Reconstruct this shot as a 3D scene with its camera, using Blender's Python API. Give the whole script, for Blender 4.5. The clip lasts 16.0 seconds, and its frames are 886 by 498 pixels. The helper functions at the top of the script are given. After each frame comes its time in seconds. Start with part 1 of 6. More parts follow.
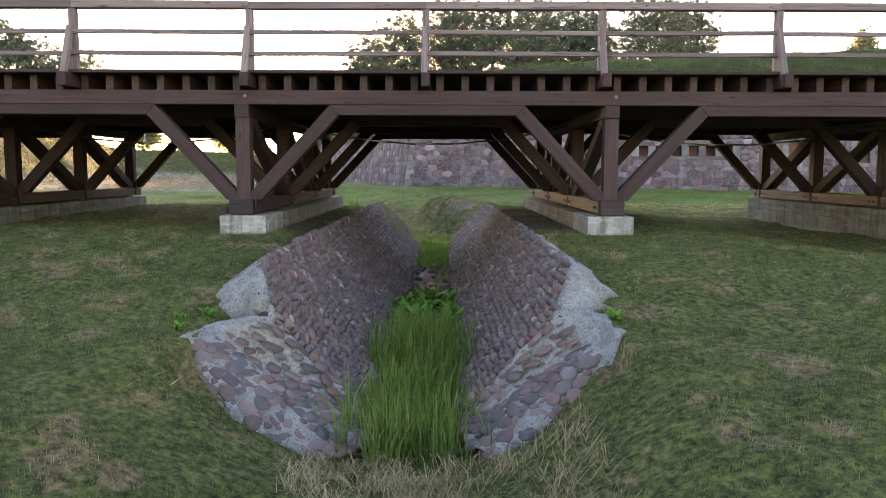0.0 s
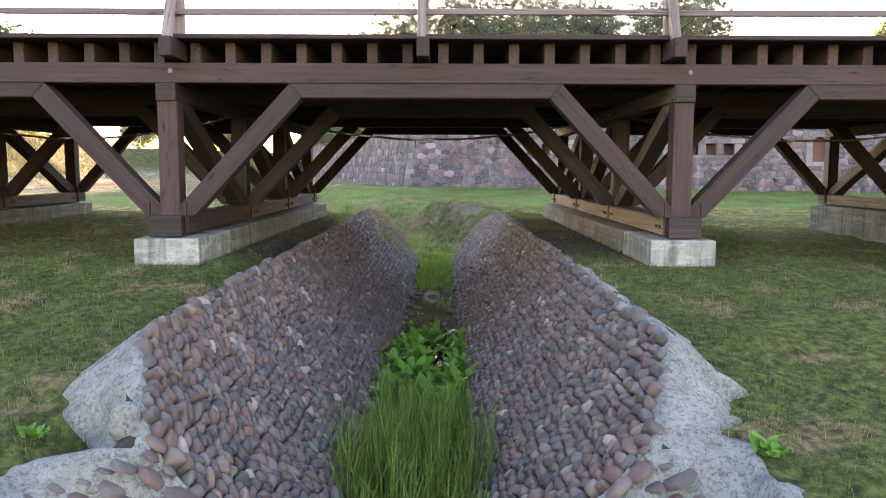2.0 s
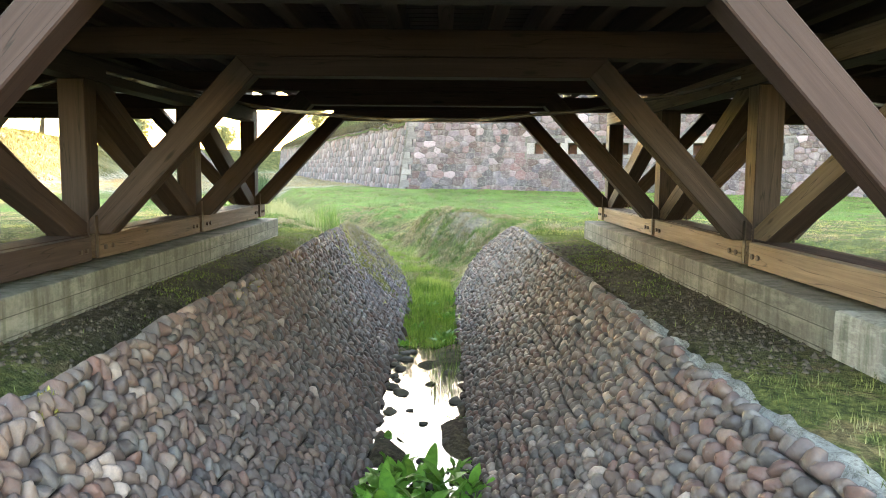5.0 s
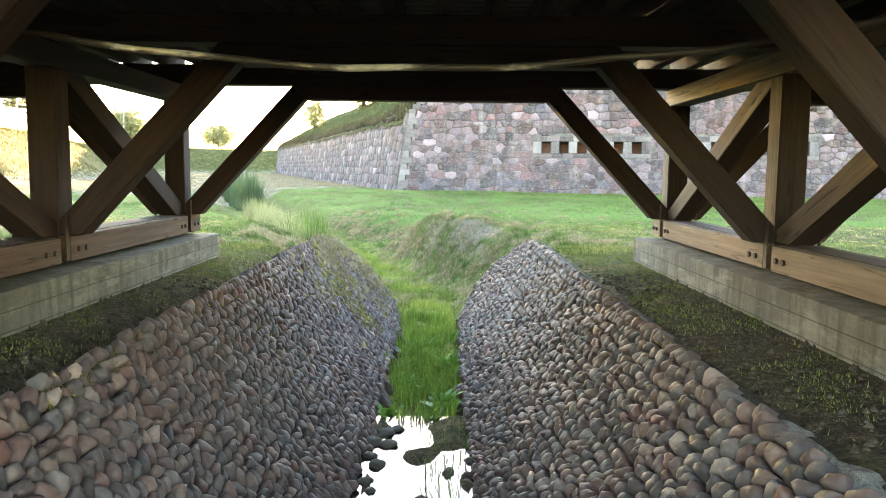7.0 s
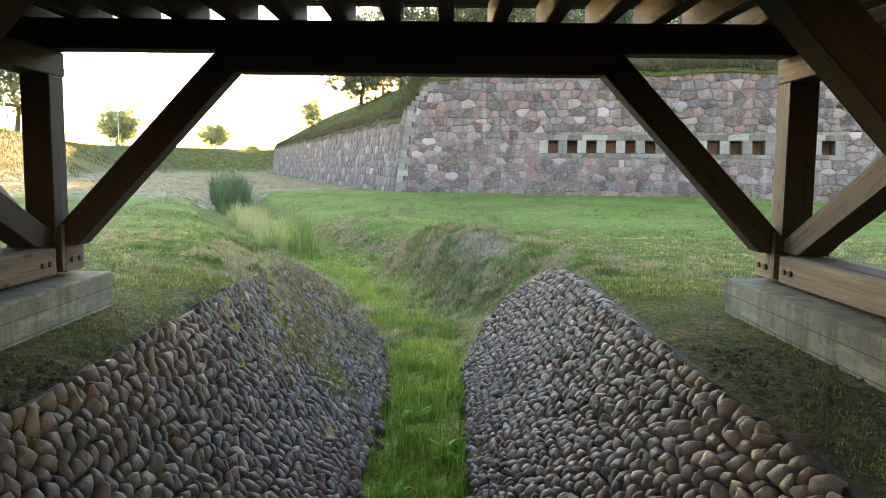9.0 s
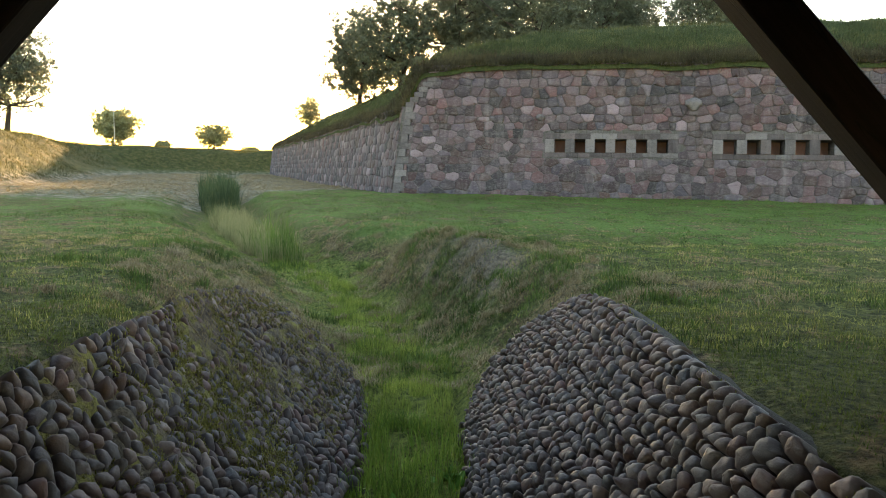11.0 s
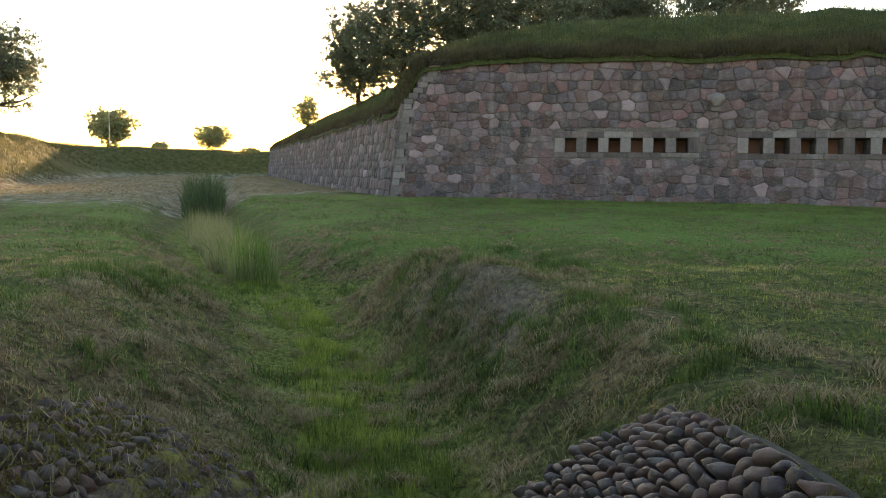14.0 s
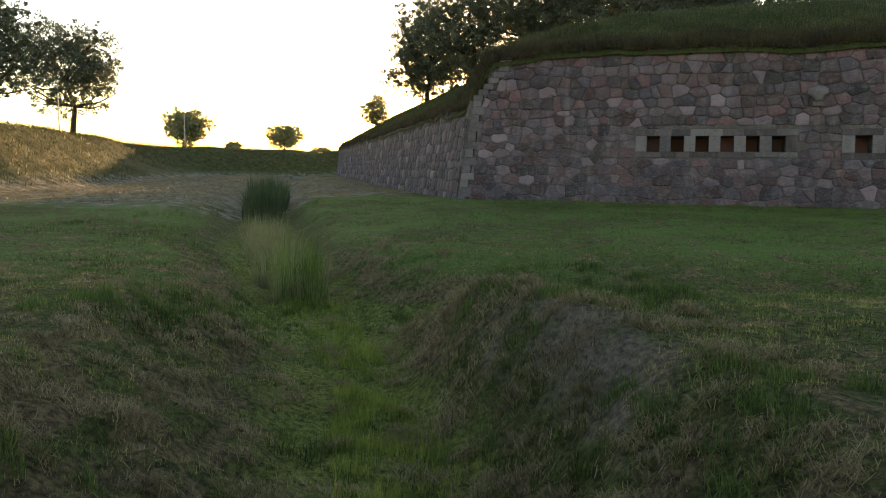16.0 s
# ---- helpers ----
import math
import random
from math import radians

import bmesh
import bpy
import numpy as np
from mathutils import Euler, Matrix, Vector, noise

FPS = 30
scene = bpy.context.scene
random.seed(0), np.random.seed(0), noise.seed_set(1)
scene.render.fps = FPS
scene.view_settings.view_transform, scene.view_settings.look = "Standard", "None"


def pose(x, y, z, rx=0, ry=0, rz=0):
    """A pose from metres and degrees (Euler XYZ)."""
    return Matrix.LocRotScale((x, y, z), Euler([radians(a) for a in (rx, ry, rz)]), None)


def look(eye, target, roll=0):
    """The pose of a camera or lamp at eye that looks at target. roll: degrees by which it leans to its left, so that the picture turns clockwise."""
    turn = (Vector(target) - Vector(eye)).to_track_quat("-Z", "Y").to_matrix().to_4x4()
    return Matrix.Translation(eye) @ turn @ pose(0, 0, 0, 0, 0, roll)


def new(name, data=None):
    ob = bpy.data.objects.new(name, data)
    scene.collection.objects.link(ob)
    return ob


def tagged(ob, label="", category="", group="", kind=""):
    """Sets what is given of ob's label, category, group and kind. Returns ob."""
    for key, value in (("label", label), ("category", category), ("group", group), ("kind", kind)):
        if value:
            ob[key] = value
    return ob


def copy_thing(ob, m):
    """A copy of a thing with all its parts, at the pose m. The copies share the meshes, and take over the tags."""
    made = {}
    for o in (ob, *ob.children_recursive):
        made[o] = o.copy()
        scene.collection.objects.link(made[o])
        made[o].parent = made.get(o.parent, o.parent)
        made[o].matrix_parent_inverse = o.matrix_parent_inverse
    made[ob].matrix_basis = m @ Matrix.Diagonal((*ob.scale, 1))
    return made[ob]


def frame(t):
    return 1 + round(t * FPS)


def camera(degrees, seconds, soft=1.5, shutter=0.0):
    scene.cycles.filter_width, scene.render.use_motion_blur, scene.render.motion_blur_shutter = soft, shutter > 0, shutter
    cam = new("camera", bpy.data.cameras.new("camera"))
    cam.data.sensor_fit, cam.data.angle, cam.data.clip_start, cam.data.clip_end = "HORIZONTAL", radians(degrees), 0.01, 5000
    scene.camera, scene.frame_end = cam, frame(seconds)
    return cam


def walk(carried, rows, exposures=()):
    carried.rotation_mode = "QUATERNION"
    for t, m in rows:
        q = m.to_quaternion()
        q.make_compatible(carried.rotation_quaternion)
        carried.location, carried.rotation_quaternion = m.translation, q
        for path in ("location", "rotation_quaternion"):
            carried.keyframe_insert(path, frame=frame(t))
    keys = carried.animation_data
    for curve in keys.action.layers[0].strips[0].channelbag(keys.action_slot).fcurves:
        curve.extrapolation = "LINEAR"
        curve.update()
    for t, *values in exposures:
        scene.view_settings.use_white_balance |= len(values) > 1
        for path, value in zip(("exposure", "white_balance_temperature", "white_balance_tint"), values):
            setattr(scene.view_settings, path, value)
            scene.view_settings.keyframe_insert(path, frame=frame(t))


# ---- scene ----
cam = camera(60.0, 16.0, 0.9)
PATH = [
    (0, (0.224, -11.652, 0.935), (0.226, -9.662, 0.734), 0.2),
    (0.5, (0.232, -10.828, 0.965), (0.23, -8.839, 0.76), 0.1),
    (1, (0.211, -9.998, 0.984), (0.211, -8.009, 0.778), 0.1),
    (1.5, (0.203, -9.183, 0.981), (0.203, -7.193, 0.777), 0.2),
    (2, (0.188, -8.341, 1.008), (0.187, -6.351, 0.803), 0.2),
    (2.5, (0.174, -7.509, 1.02), (0.174, -5.52, 0.815), 0.3),
    (3, (0.167, -6.658, 1.035), (0.167, -4.668, 0.831), 0.3),
    (3.5, (0.153, -5.803, 1.05), (0.155, -3.813, 0.845), 0.4),
    (4, (0.147, -4.952, 1.055), (0.15, -2.963, 0.85), 0.5),
    (6.5, (0.206, -0.928, 1.009), (0.205, 1.061, 0.806), 0.5),
    (7, (0.191, -0.151, 1.011), (0.19, 1.839, 0.808), 0.6),
    (7.5, (0.18, 0.635, 1.035), (0.181, 2.624, 0.833), 0.7),
    (8, (0.172, 1.384, 1.047), (0.172, 3.374, 0.844), 0.7),
    (8.5, (0.177, 2.062, 1.062), (0.175, 4.051, 0.858), 0.6),
    (9, (0.179, 2.738, 1.079), (0.177, 4.728, 0.875), 0.6),
    (11.5, (0.257, 5.743, 0.953), (0.251, 7.734, 0.756), 0.8),
    (12, (0.263, 6.315, 0.959), (0.256, 8.305, 0.763), 0.8),
    (12.5, (0.27, 6.857, 0.981), (0.263, 8.848, 0.784), 0.7),
    (13, (0.281, 7.351, 1.003), (0.272, 9.342, 0.806), 0.7),
    (13.5, (0.281, 7.865, 1.013), (0.27, 9.856, 0.815), 0.6),
    (14, (0.285, 8.354, 1.024), (0.273, 10.344, 0.827), 0.6),
    (14.5, (0.271, 8.931, 1.02), (0.225, 10.92, 0.823), 0.6),
    (15, (0.257, 9.474, 1.05), (0.16, 11.461, 0.85), 0.6),
    (15.5, (0.225, 10.021, 1.078), (0.079, 12.006, 0.878), 0.6),
    (16, (0.19, 10.609, 1.122), (-0.001, 12.59, 0.921), 0.6),
]
walk(cam, [(t, look(eye, target, roll)) for t, eye, target, roll in PATH],
     [(0.0, 3.75, 6100, 32), (2.0, 4.32, 6100, 30), (3.5, 4.95, 6450, 22), (4.3, 5.3, 6550, 17), (5.2, 5.3, 6550, 14), (6.5, 5.35, 6250, 15), (7.5, 5.2, 6150, 14), (9.0, 4.57, 6250, 14), (10.5, 3.75, 6350, 14), (11.5, 3.25, 6450, 15), (12.5, 3.1, 6450, 16), (13.5, 3.05, 6450, 16), (14.5, 2.75, 6350, 16), (16.0, 2.27, 6350, 17)])

# ---------------- world, sun ----------------
SUN_AZ, SUN_EL = -4.0, 3.3          # degrees from +y towards +x, degrees above the horizon
world = bpy.data.worlds.new("world")
scene.world = world
world.use_nodes = True
wn = world.node_tree.nodes
sky = wn.new("ShaderNodeTexSky")
sky.sky_type, sky.sun_disc = "NISHITA", False
sky.sun_elevation, sky.sun_rotation = radians(SUN_EL), radians(SUN_AZ)
sky.dust_density, sky.ozone_density, sky.air_density = 0.4, 1.0, 1.0
wn["Background"].inputs[1].default_value = 0.15
world.node_tree.links.new(sky.outputs[0], wn["Background"].inputs[0])
sun_data = bpy.data.lights.new("sun", "SUN")
sun_data.energy, sun_data.angle, sun_data.color = 3.2, radians(0.6), (1.0, 0.64, 0.29)
sun = new("sun", sun_data)
sun_dir = Vector((math.sin(radians(SUN_AZ)) * math.cos(radians(SUN_EL)), math.cos(radians(SUN_AZ)) * math.cos(radians(SUN_EL)), math.sin(radians(SUN_EL))))
sun.matrix_basis = look(sun_dir * 50, (0, 0, 0))


# ---------------- materials ----------------
class Mat:
    """A node material with short calls."""

    def __init__(self, name):
        self.m = bpy.data.materials.new(name)
        self.m.use_nodes = True
        self.t = self.m.node_tree
        self.b = self.t.nodes["Principled BSDF"]
        self.out = self.t.nodes["Material Output"]

    def node(self, kind, operation="", data_type="", blend_type=""):
        n = self.t.nodes.new("ShaderNode" + kind)
        if data_type:
            n.data_type = data_type
        if blend_type:
            n.blend_type = blend_type
        if operation:
            n.operation = operation
        return n

    def link(self, a, b):
        self.t.links.new(a, b)

    def coords(self, space="Object", scale=(1, 1, 1)):
        c = self.node("TexCoord")
        m = self.node("Mapping")
        m.inputs["Scale"].default_value = scale
        if space == "Position":
            g = self.node("NewGeometry")
            self.link(g.outputs["Position"], m.inputs["Vector"])
        else:
            self.link(c.outputs[space], m.inputs["Vector"])
        return m.outputs[0]

    def noise(self, vec, scale, detail=5.0, rough=0.6):
        n = self.node("TexNoise")
        n.inputs["Scale"].default_value, n.inputs["Detail"].default_value, n.inputs["Roughness"].default_value = scale, detail, rough
        self.link(vec, n.inputs["Vector"])
        return n.outputs["Fac"]

    def ramp(self, fac, stops, mode="LINEAR"):
        r = self.node("ValToRGB")
        r.color_ramp.interpolation = mode
        el = r.color_ramp.elements
        while len(el) < len(stops):
            el.new(0.5)
        for e, (p, c) in zip(el, stops):
            e.position, e.color = p, (*c, 1) if len(c) == 3 else c
        self.link(fac, r.inputs[0])
        return r.outputs[0]

    def grey(self, fac, lo, hi, p0=0.3, p1=0.7):
        r = self.node("MapRange")
        r.inputs[1].default_value, r.inputs[2].default_value, r.inputs[3].default_value, r.inputs[4].default_value = p0, p1, lo, hi
        self.link(fac, r.inputs[0])
        return r.outputs[0]

    def mix(self, fac, a, b, blend="MIX"):
        n = self.node("Mix", data_type="RGBA", blend_type=blend)
        for sock, v in ((n.inputs[0], fac), (n.inputs[6], a), (n.inputs[7], b)):
            if isinstance(v, (int, float)):
                sock.default_value = v
            elif isinstance(v, tuple):
                sock.default_value = (*v, 1)
            else:
                self.link(v, sock)
        return n.outputs[2]

    def math(self, op, a, b=0.0):
        n = self.node("Math", operation=op)
        for sock, v in zip(n.inputs, (a, b)):
            if isinstance(v, (int, float)):
                sock.default_value = v
            else:
                self.link(v, sock)
        return n.outputs[0]

    def bump(self, height, strength=0.4, dist=0.02):
        n = self.node("Bump")
        n.inputs["Strength"].default_value, n.inputs["Distance"].default_value = strength, dist
        self.link(height, n.inputs["Height"])
        self.link(n.outputs[0], self.b.inputs["Normal"])

    def island(self):
        return self.node("NewGeometry").outputs["Random Per Island"]

    def objrand(self):
        return self.node("ObjectInfo").outputs["Random"]

    def done(self, color=None, rough=0.8, metal=0.0, spec=0.4):
        if color is not None:
            if isinstance(color, tuple):
                self.b.inputs["Base Color"].default_value = (*color, 1)
            else:
                self.link(color, self.b.inputs["Base Color"])
        if isinstance(rough, float):
            self.b.inputs["Roughness"].default_value = rough
        else:
            self.link(rough, self.b.inputs["Roughness"])
        self.b.inputs["Metallic"].default_value = metal
        self.b.inputs["Specular IOR Level"].default_value = spec
        return self.m


def timber_material(name, dark, mid, light, rough=0.75):
    m = Mat(name)
    rnd = m.objrand()
    c = m.node("TexCoord")
    add = m.node("VectorMath", operation="ADD")
    sc = m.node("VectorMath", operation="SCALE")
    comb = m.node("CombineXYZ")
    m.link(rnd, comb.inputs[0]), m.link(rnd, comb.inputs[1])
    m.link(comb.outputs[0], sc.inputs[0])
    sc.inputs["Scale"].default_value = 37.0
    m.link(c.outputs["Object"], add.inputs[0]), m.link(sc.outputs[0], add.inputs[1])
    mp = m.node("Mapping")
    mp.inputs["Scale"].default_value = (0.5, 14, 14)
    m.link(add.outputs[0], mp.inputs[0])
    grain = m.noise(mp.outputs[0], 2.0, 7, 0.65)
    mp2 = m.node("Mapping")
    mp2.inputs["Scale"].default_value = (0.6, 2.2, 2.2)
    m.link(add.outputs[0], mp2.inputs[0])
    patch = m.noise(mp2.outputs[0], 1.4, 4, 0.6)
    col = m.ramp(grain, [(0.25, dark), (0.5, mid), (0.75, light)])
    col = m.mix(m.grey(patch, 0.0, 0.55), col, tuple(0.55 * v for v in mid))
    # knots
    v = m.node("TexVoronoi")
    mp3 = m.node("Mapping")
    mp3.inputs["Scale"].default_value = (1.3, 5, 5)
    m.link(add.outputs[0], mp3.inputs[0]), m.link(mp3.outputs[0], v.inputs["Vector"])
    v.inputs["Scale"].default_value = 1.3
    col = m.mix(m.grey(v.outputs["Distance"], 0.85, 0.0, 0.06, 0.14), col, tuple(0.3 * v for v in dark))
    # drying cracks along the grain
    mp4 = m.node("Mapping")
    mp4.inputs["Scale"].default_value = (0.35, 9, 9)
    m.link(add.outputs[0], mp4.inputs[0])
    crack = m.noise(mp4.outputs[0], 1.6, 2, 0.4)
    line = m.grey(m.math("ABSOLUTE", m.math("SUBTRACT", crack, 0.5)), 1.0, 0.0, 0.0, 0.012)
    col = m.mix(m.math("MULTIPLY", line, 0.7), col, tuple(0.2 * v for v in dark))
    bright = m.grey(rnd, 0.75, 1.25, 0, 1)
    hsv = m.node("HueSaturation")
    m.link(bright, hsv.inputs["Value"]), m.link(col, hsv.inputs["Color"])
    m.bump(m.math("SUBTRACT", grain, m.math("MULTIPLY", line, 0.8)), 0.35, 0.006)
    return m.done(hsv.outputs[0], rough, 0, 0.3)


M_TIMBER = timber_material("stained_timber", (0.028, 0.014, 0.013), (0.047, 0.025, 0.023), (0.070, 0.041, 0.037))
M_DARK = timber_material("tarred_shaded_timber", (0.016, 0.010, 0.009), (0.032, 0.020, 0.018), (0.058, 0.038, 0.034))
M_BROWN = timber_material("worn_timber", (0.040, 0.025, 0.018), (0.078, 0.051, 0.036), (0.13, 0.090, 0.063))
M_TAN = timber_material("bare_lit_timber", (0.10, 0.067, 0.045), (0.18, 0.125, 0.084), (0.27, 0.20, 0.145))
M_JOIST = timber_material("joist_timber", (0.030, 0.018, 0.015), (0.060, 0.037, 0.030), (0.105, 0.067, 0.053))
M_RAIL = timber_material("rail_timber", (0.10, 0.075, 0.07), (0.17, 0.125, 0.115), (0.25, 0.19, 0.175))


def concrete_material(name, base, scale=1.0):
    m = Mat(name)
    p = m.coords("Position")
    a, b, c = m.noise(p, 1.7 * scale, 5), m.noise(p, 28 * scale, 6, 0.7), m.noise(m.coords("Position", (3, 3, 0.6)), 2.5, 4)
    col = m.ramp(a, [(0.3, tuple(0.62 * v for v in base)), (0.55, base), (0.75, tuple(1.2 * v for v in base))])
    col = m.mix(m.grey(c, 0.0, 0.8, 0.45, 0.7), col, (0.06, 0.06, 0.045))
    col = m.mix(m.grey(b, 0.0, 0.6), col, tuple(0.4 * v for v in base))
    d = m.noise(m.coords("Position", (1, 1, 4)), 1.6 * scale, 6, 0.75)
    col = m.mix(m.grey(d, 0.0, 0.5, 0.5, 0.62), col, tuple(1.5 * v for v in base))
    run = m.noise(m.coords("Position", (5, 5, 0.5)), 1.8, 4, 0.6)
    col = m.mix(m.grey(run, 0.0, 0.55, 0.5, 0.66), col, (0.055, 0.058, 0.034))
    m.bump(m.math("ADD", b, m.math("MULTIPLY", d, 2.0)), 0.6, 0.012)
    return m.done(col, 0.9, 0, 0.25)


M_CONCRETE = concrete_material("foundation_concrete", (0.185, 0.175, 0.15))
M_MARK = concrete_material("board_mark", (0.085, 0.08, 0.068))
M_PALE = concrete_material("pale_concrete", (0.31, 0.295, 0.265), 1.5)


def mortar_material():
    """Coarse, gritty, hand-thrown mortar with earth in its hollows."""
    m = Mat("rough_mortar")
    p = m.coords("Position")
    a, b, c = m.noise(p, 4.5, 6, 0.7), m.noise(p, 38, 5, 0.75), m.noise(p, 130, 3, 0.7)
    col = m.ramp(a, [(0.3, (0.15, 0.136, 0.122)), (0.5, (0.265, 0.247, 0.228)), (0.7, (0.36, 0.342, 0.32))])
    col = m.mix(m.grey(b, 0.0, 0.7, 0.48, 0.62), col, (0.075, 0.066, 0.055))
    col = m.mix(m.grey(c, 0.0, 0.5, 0.55, 0.68), col, (0.46, 0.44, 0.42))
    m.bump(m.math("ADD", m.math("MULTIPLY", a, 2.5), m.math("ADD", b, m.math("MULTIPLY", c, 0.4))), 0.9, 0.03)
    return m.done(col, 0.95, 0, 0.2)


M_MORTAR = mortar_material()
M_BED = concrete_material("mortar_bed", (0.035, 0.030, 0.026), 2.0)


def stone_material(name, per, stops, lichen=(0.36, 0.36, 0.31), scale=1.0, amount=0.5, gloss=0.75, streaks=0.0):
    """Stones that differ one by one: per is 'object' or 'island'."""
    m = Mat(name)
    rnd = m.objrand() if per == "object" else m.island()
    p = m.coords("Position")
    grain, blot, big = m.noise(p, 60 * scale, 4, 0.7), m.noise(p, 9 * scale, 5), m.noise(p, 1.3, 4)
    col = m.ramp(rnd, stops)
    col = m.mix(m.grey(grain, 0.0, 0.4), col, (0.05, 0.045, 0.045))
    col = m.mix(m.grey(blot, 0.0, amount, 0.5, 0.72), col, lichen)
    col = m.mix(m.grey(big, 0.0, 0.3, 0.45, 0.7), col, (0.07, 0.065, 0.06))
    if streaks:
        # lime and soot washed down the wall, and fine veins within each stone
        run, soot = m.noise(m.coords("Position", (2.2, 2.2, 0.22)), 1.0, 5, 0.6), m.noise(m.coords("Position", (1.4, 1.4, 0.3)), 0.8, 4, 0.6)
        vein = m.noise(m.coords("Position", (1.0, 1.0, 2.0)), 5.5, 6, 0.75)
        col = m.mix(m.grey(vein, 0.0, 0.3, 0.5, 0.68), col, tuple(0.8 * v for v in lichen))
        col = m.mix(m.grey(vein, 0.45, 0.0, 0.32, 0.48), col, (0.03, 0.026, 0.028))
        col = m.mix(m.grey(run, 0.0, streaks, 0.54, 0.72), col, lichen)
        col = m.mix(m.grey(soot, 0.0, streaks, 0.55, 0.72), col, (0.05, 0.043, 0.045))
    m.bump(m.math("ADD", grain, m.math("MULTIPLY", blot, 2.0)), 0.35, 0.008 / scale)
    return m.done(col, m.grey(blot, gloss, gloss + 0.2), 0, 0.4)


COBBLE = [(0.0, (0.027, 0.021, 0.021)), (0.11, (0.095, 0.054, 0.044)), (0.22, (0.069, 0.057, 0.059)), (0.33, (0.14, 0.065, 0.051)), (0.42, (0.045, 0.036, 0.04)), (0.52, (0.151, 0.09, 0.068)), (0.62, (0.092, 0.043, 0.036)), (0.71, (0.11, 0.083, 0.078)), (0.8, (0.056, 0.035, 0.03)), (0.88, (0.185, 0.11, 0.085)), (0.95, (0.118, 0.096, 0.093)), (1.0, (0.336, 0.24, 0.204))]
M_COBBLE = stone_material("cobble_stone", "object", COBBLE, (0.30, 0.28, 0.25), 1.0, 0.26, 0.56)
M_COBBLES = stone_material("cobble_stones", "island", COBBLE, (0.30, 0.28, 0.25), 1.0, 0.26, 0.56)
RUBBLE = [(0.0, (0.011, 0.008, 0.013)), (0.12, (0.064, 0.042, 0.054)), (0.24, (0.158, 0.077, 0.084)), (0.36, (0.025, 0.017, 0.027)), (0.47, (0.141, 0.095, 0.113)), (0.58, (0.051, 0.017, 0.017)), (0.68, (0.057, 0.047, 0.07)), (0.78, (0.214, 0.149, 0.171)), (0.87, (0.032, 0.016, 0.02)), (0.94, (0.085, 0.044, 0.04)), (1.0, (0.309, 0.226, 0.268))]
M_RUBBLE = stone_material("rubble_stone", "object", RUBBLE, (0.31, 0.285, 0.285), 0.3, 0.3, 0.75, 0.2)
M_RUBBLES = stone_material("rubble_stones", "island", RUBBLE, (0.31, 0.285, 0.285), 0.3, 0.3, 0.75, 0.2)
M_DRESSED = stone_material("dressed_stone", "object", [(0.0, (0.085, 0.072, 0.078)), (0.5, (0.145, 0.126, 0.132)), (1.0, (0.23, 0.20, 0.205))], (0.26, 0.235, 0.235), 0.3, 0.3, 0.75, 0.3)
M_LINTEL = stone_material("lintel_stone", "object", [(0.0, (0.045, 0.032, 0.037)), (0.5, (0.085, 0.064, 0.07)), (1.0, (0.15, 0.115, 0.12))], (0.20, 0.175, 0.178), 0.3, 0.3, 0.75, 0.4)
M_JOINT = concrete_material("wall_joint_mortar", (0.135, 0.12, 0.122), 0.4)
M_WETROCK = stone_material("wet_rock", "object", [(0.0, (0.04, 0.035, 0.028)), (1.0, (0.09, 0.075, 0.06))], (0.06, 0.07, 0.03), 1.0, 0.5)
M_BRICK = stone_material("brick_infill", "object", [(0.0, (0.11, 0.048, 0.034)), (1.0, (0.17, 0.075, 0.05))], (0.09, 0.065, 0.055), 0.5, 0.5)


def leaf_material(name, stops, space_scale=0.3, trans=0.35, rough=0.6):
    m = Mat(name)
    rnd = m.island()
    p = m.coords("Position")
    big, small = m.noise(p, space_scale, 3), m.noise(p, space_scale * 9, 4, 0.65)
    fac = m.math("ADD", m.math("MULTIPLY", rnd, 0.36), m.math("MULTIPLY", m.grey(big, 0, 1, 0.36, 0.64), 0.32))
    col = m.ramp(m.math("ADD", fac, m.math("MULTIPLY", m.grey(small, 0, 1, 0.36, 0.64), 0.32)), stops)
    m.done(col, rough, 0, 0.2)
    tr = m.node("BsdfTranslucent")
    m.link(col, tr.inputs["Color"])
    mx = m.node("MixShader")
    mx.inputs[0].default_value = trans
    m.link(m.b.outputs[0], mx.inputs[1]), m.link(tr.outputs[0], mx.inputs[2])
    m.link(mx.outputs[0], m.out.inputs[0])
    return m.m


def dry_share(m, p, n1):
    """How dry the turf is: patches everywhere, more on the mown banks of the ditch than in its bed."""
    sep = m.node("SeparateXYZ")
    m.link(p, sep.inputs[0])
    bank = m.math("MULTIPLY", m.math("MULTIPLY", m.grey(sep.outputs[1], 0, 1, 11.0, 13.0), m.grey(sep.outputs[1], 1, 0, 24, 34)), m.math("MULTIPLY", m.grey(sep.outputs[2], 0, 1, -1.3, -1.1), m.grey(sep.outputs[2], 1, 0.0, -0.45, -0.1)))
    front = m.grey(sep.outputs[1], 1, 0, -4.5, -1.0)
    return m.grey(m.math("ADD", n1, m.math("ADD", m.math("MULTIPLY", m.math("MULTIPLY", bank, m.grey(sep.outputs[0], 1.0, 0.45, -1.2, 0.6)), 0.115), m.math("MULTIPLY", front, -0.012))), 0.0, 0.95, 0.55, 0.615)


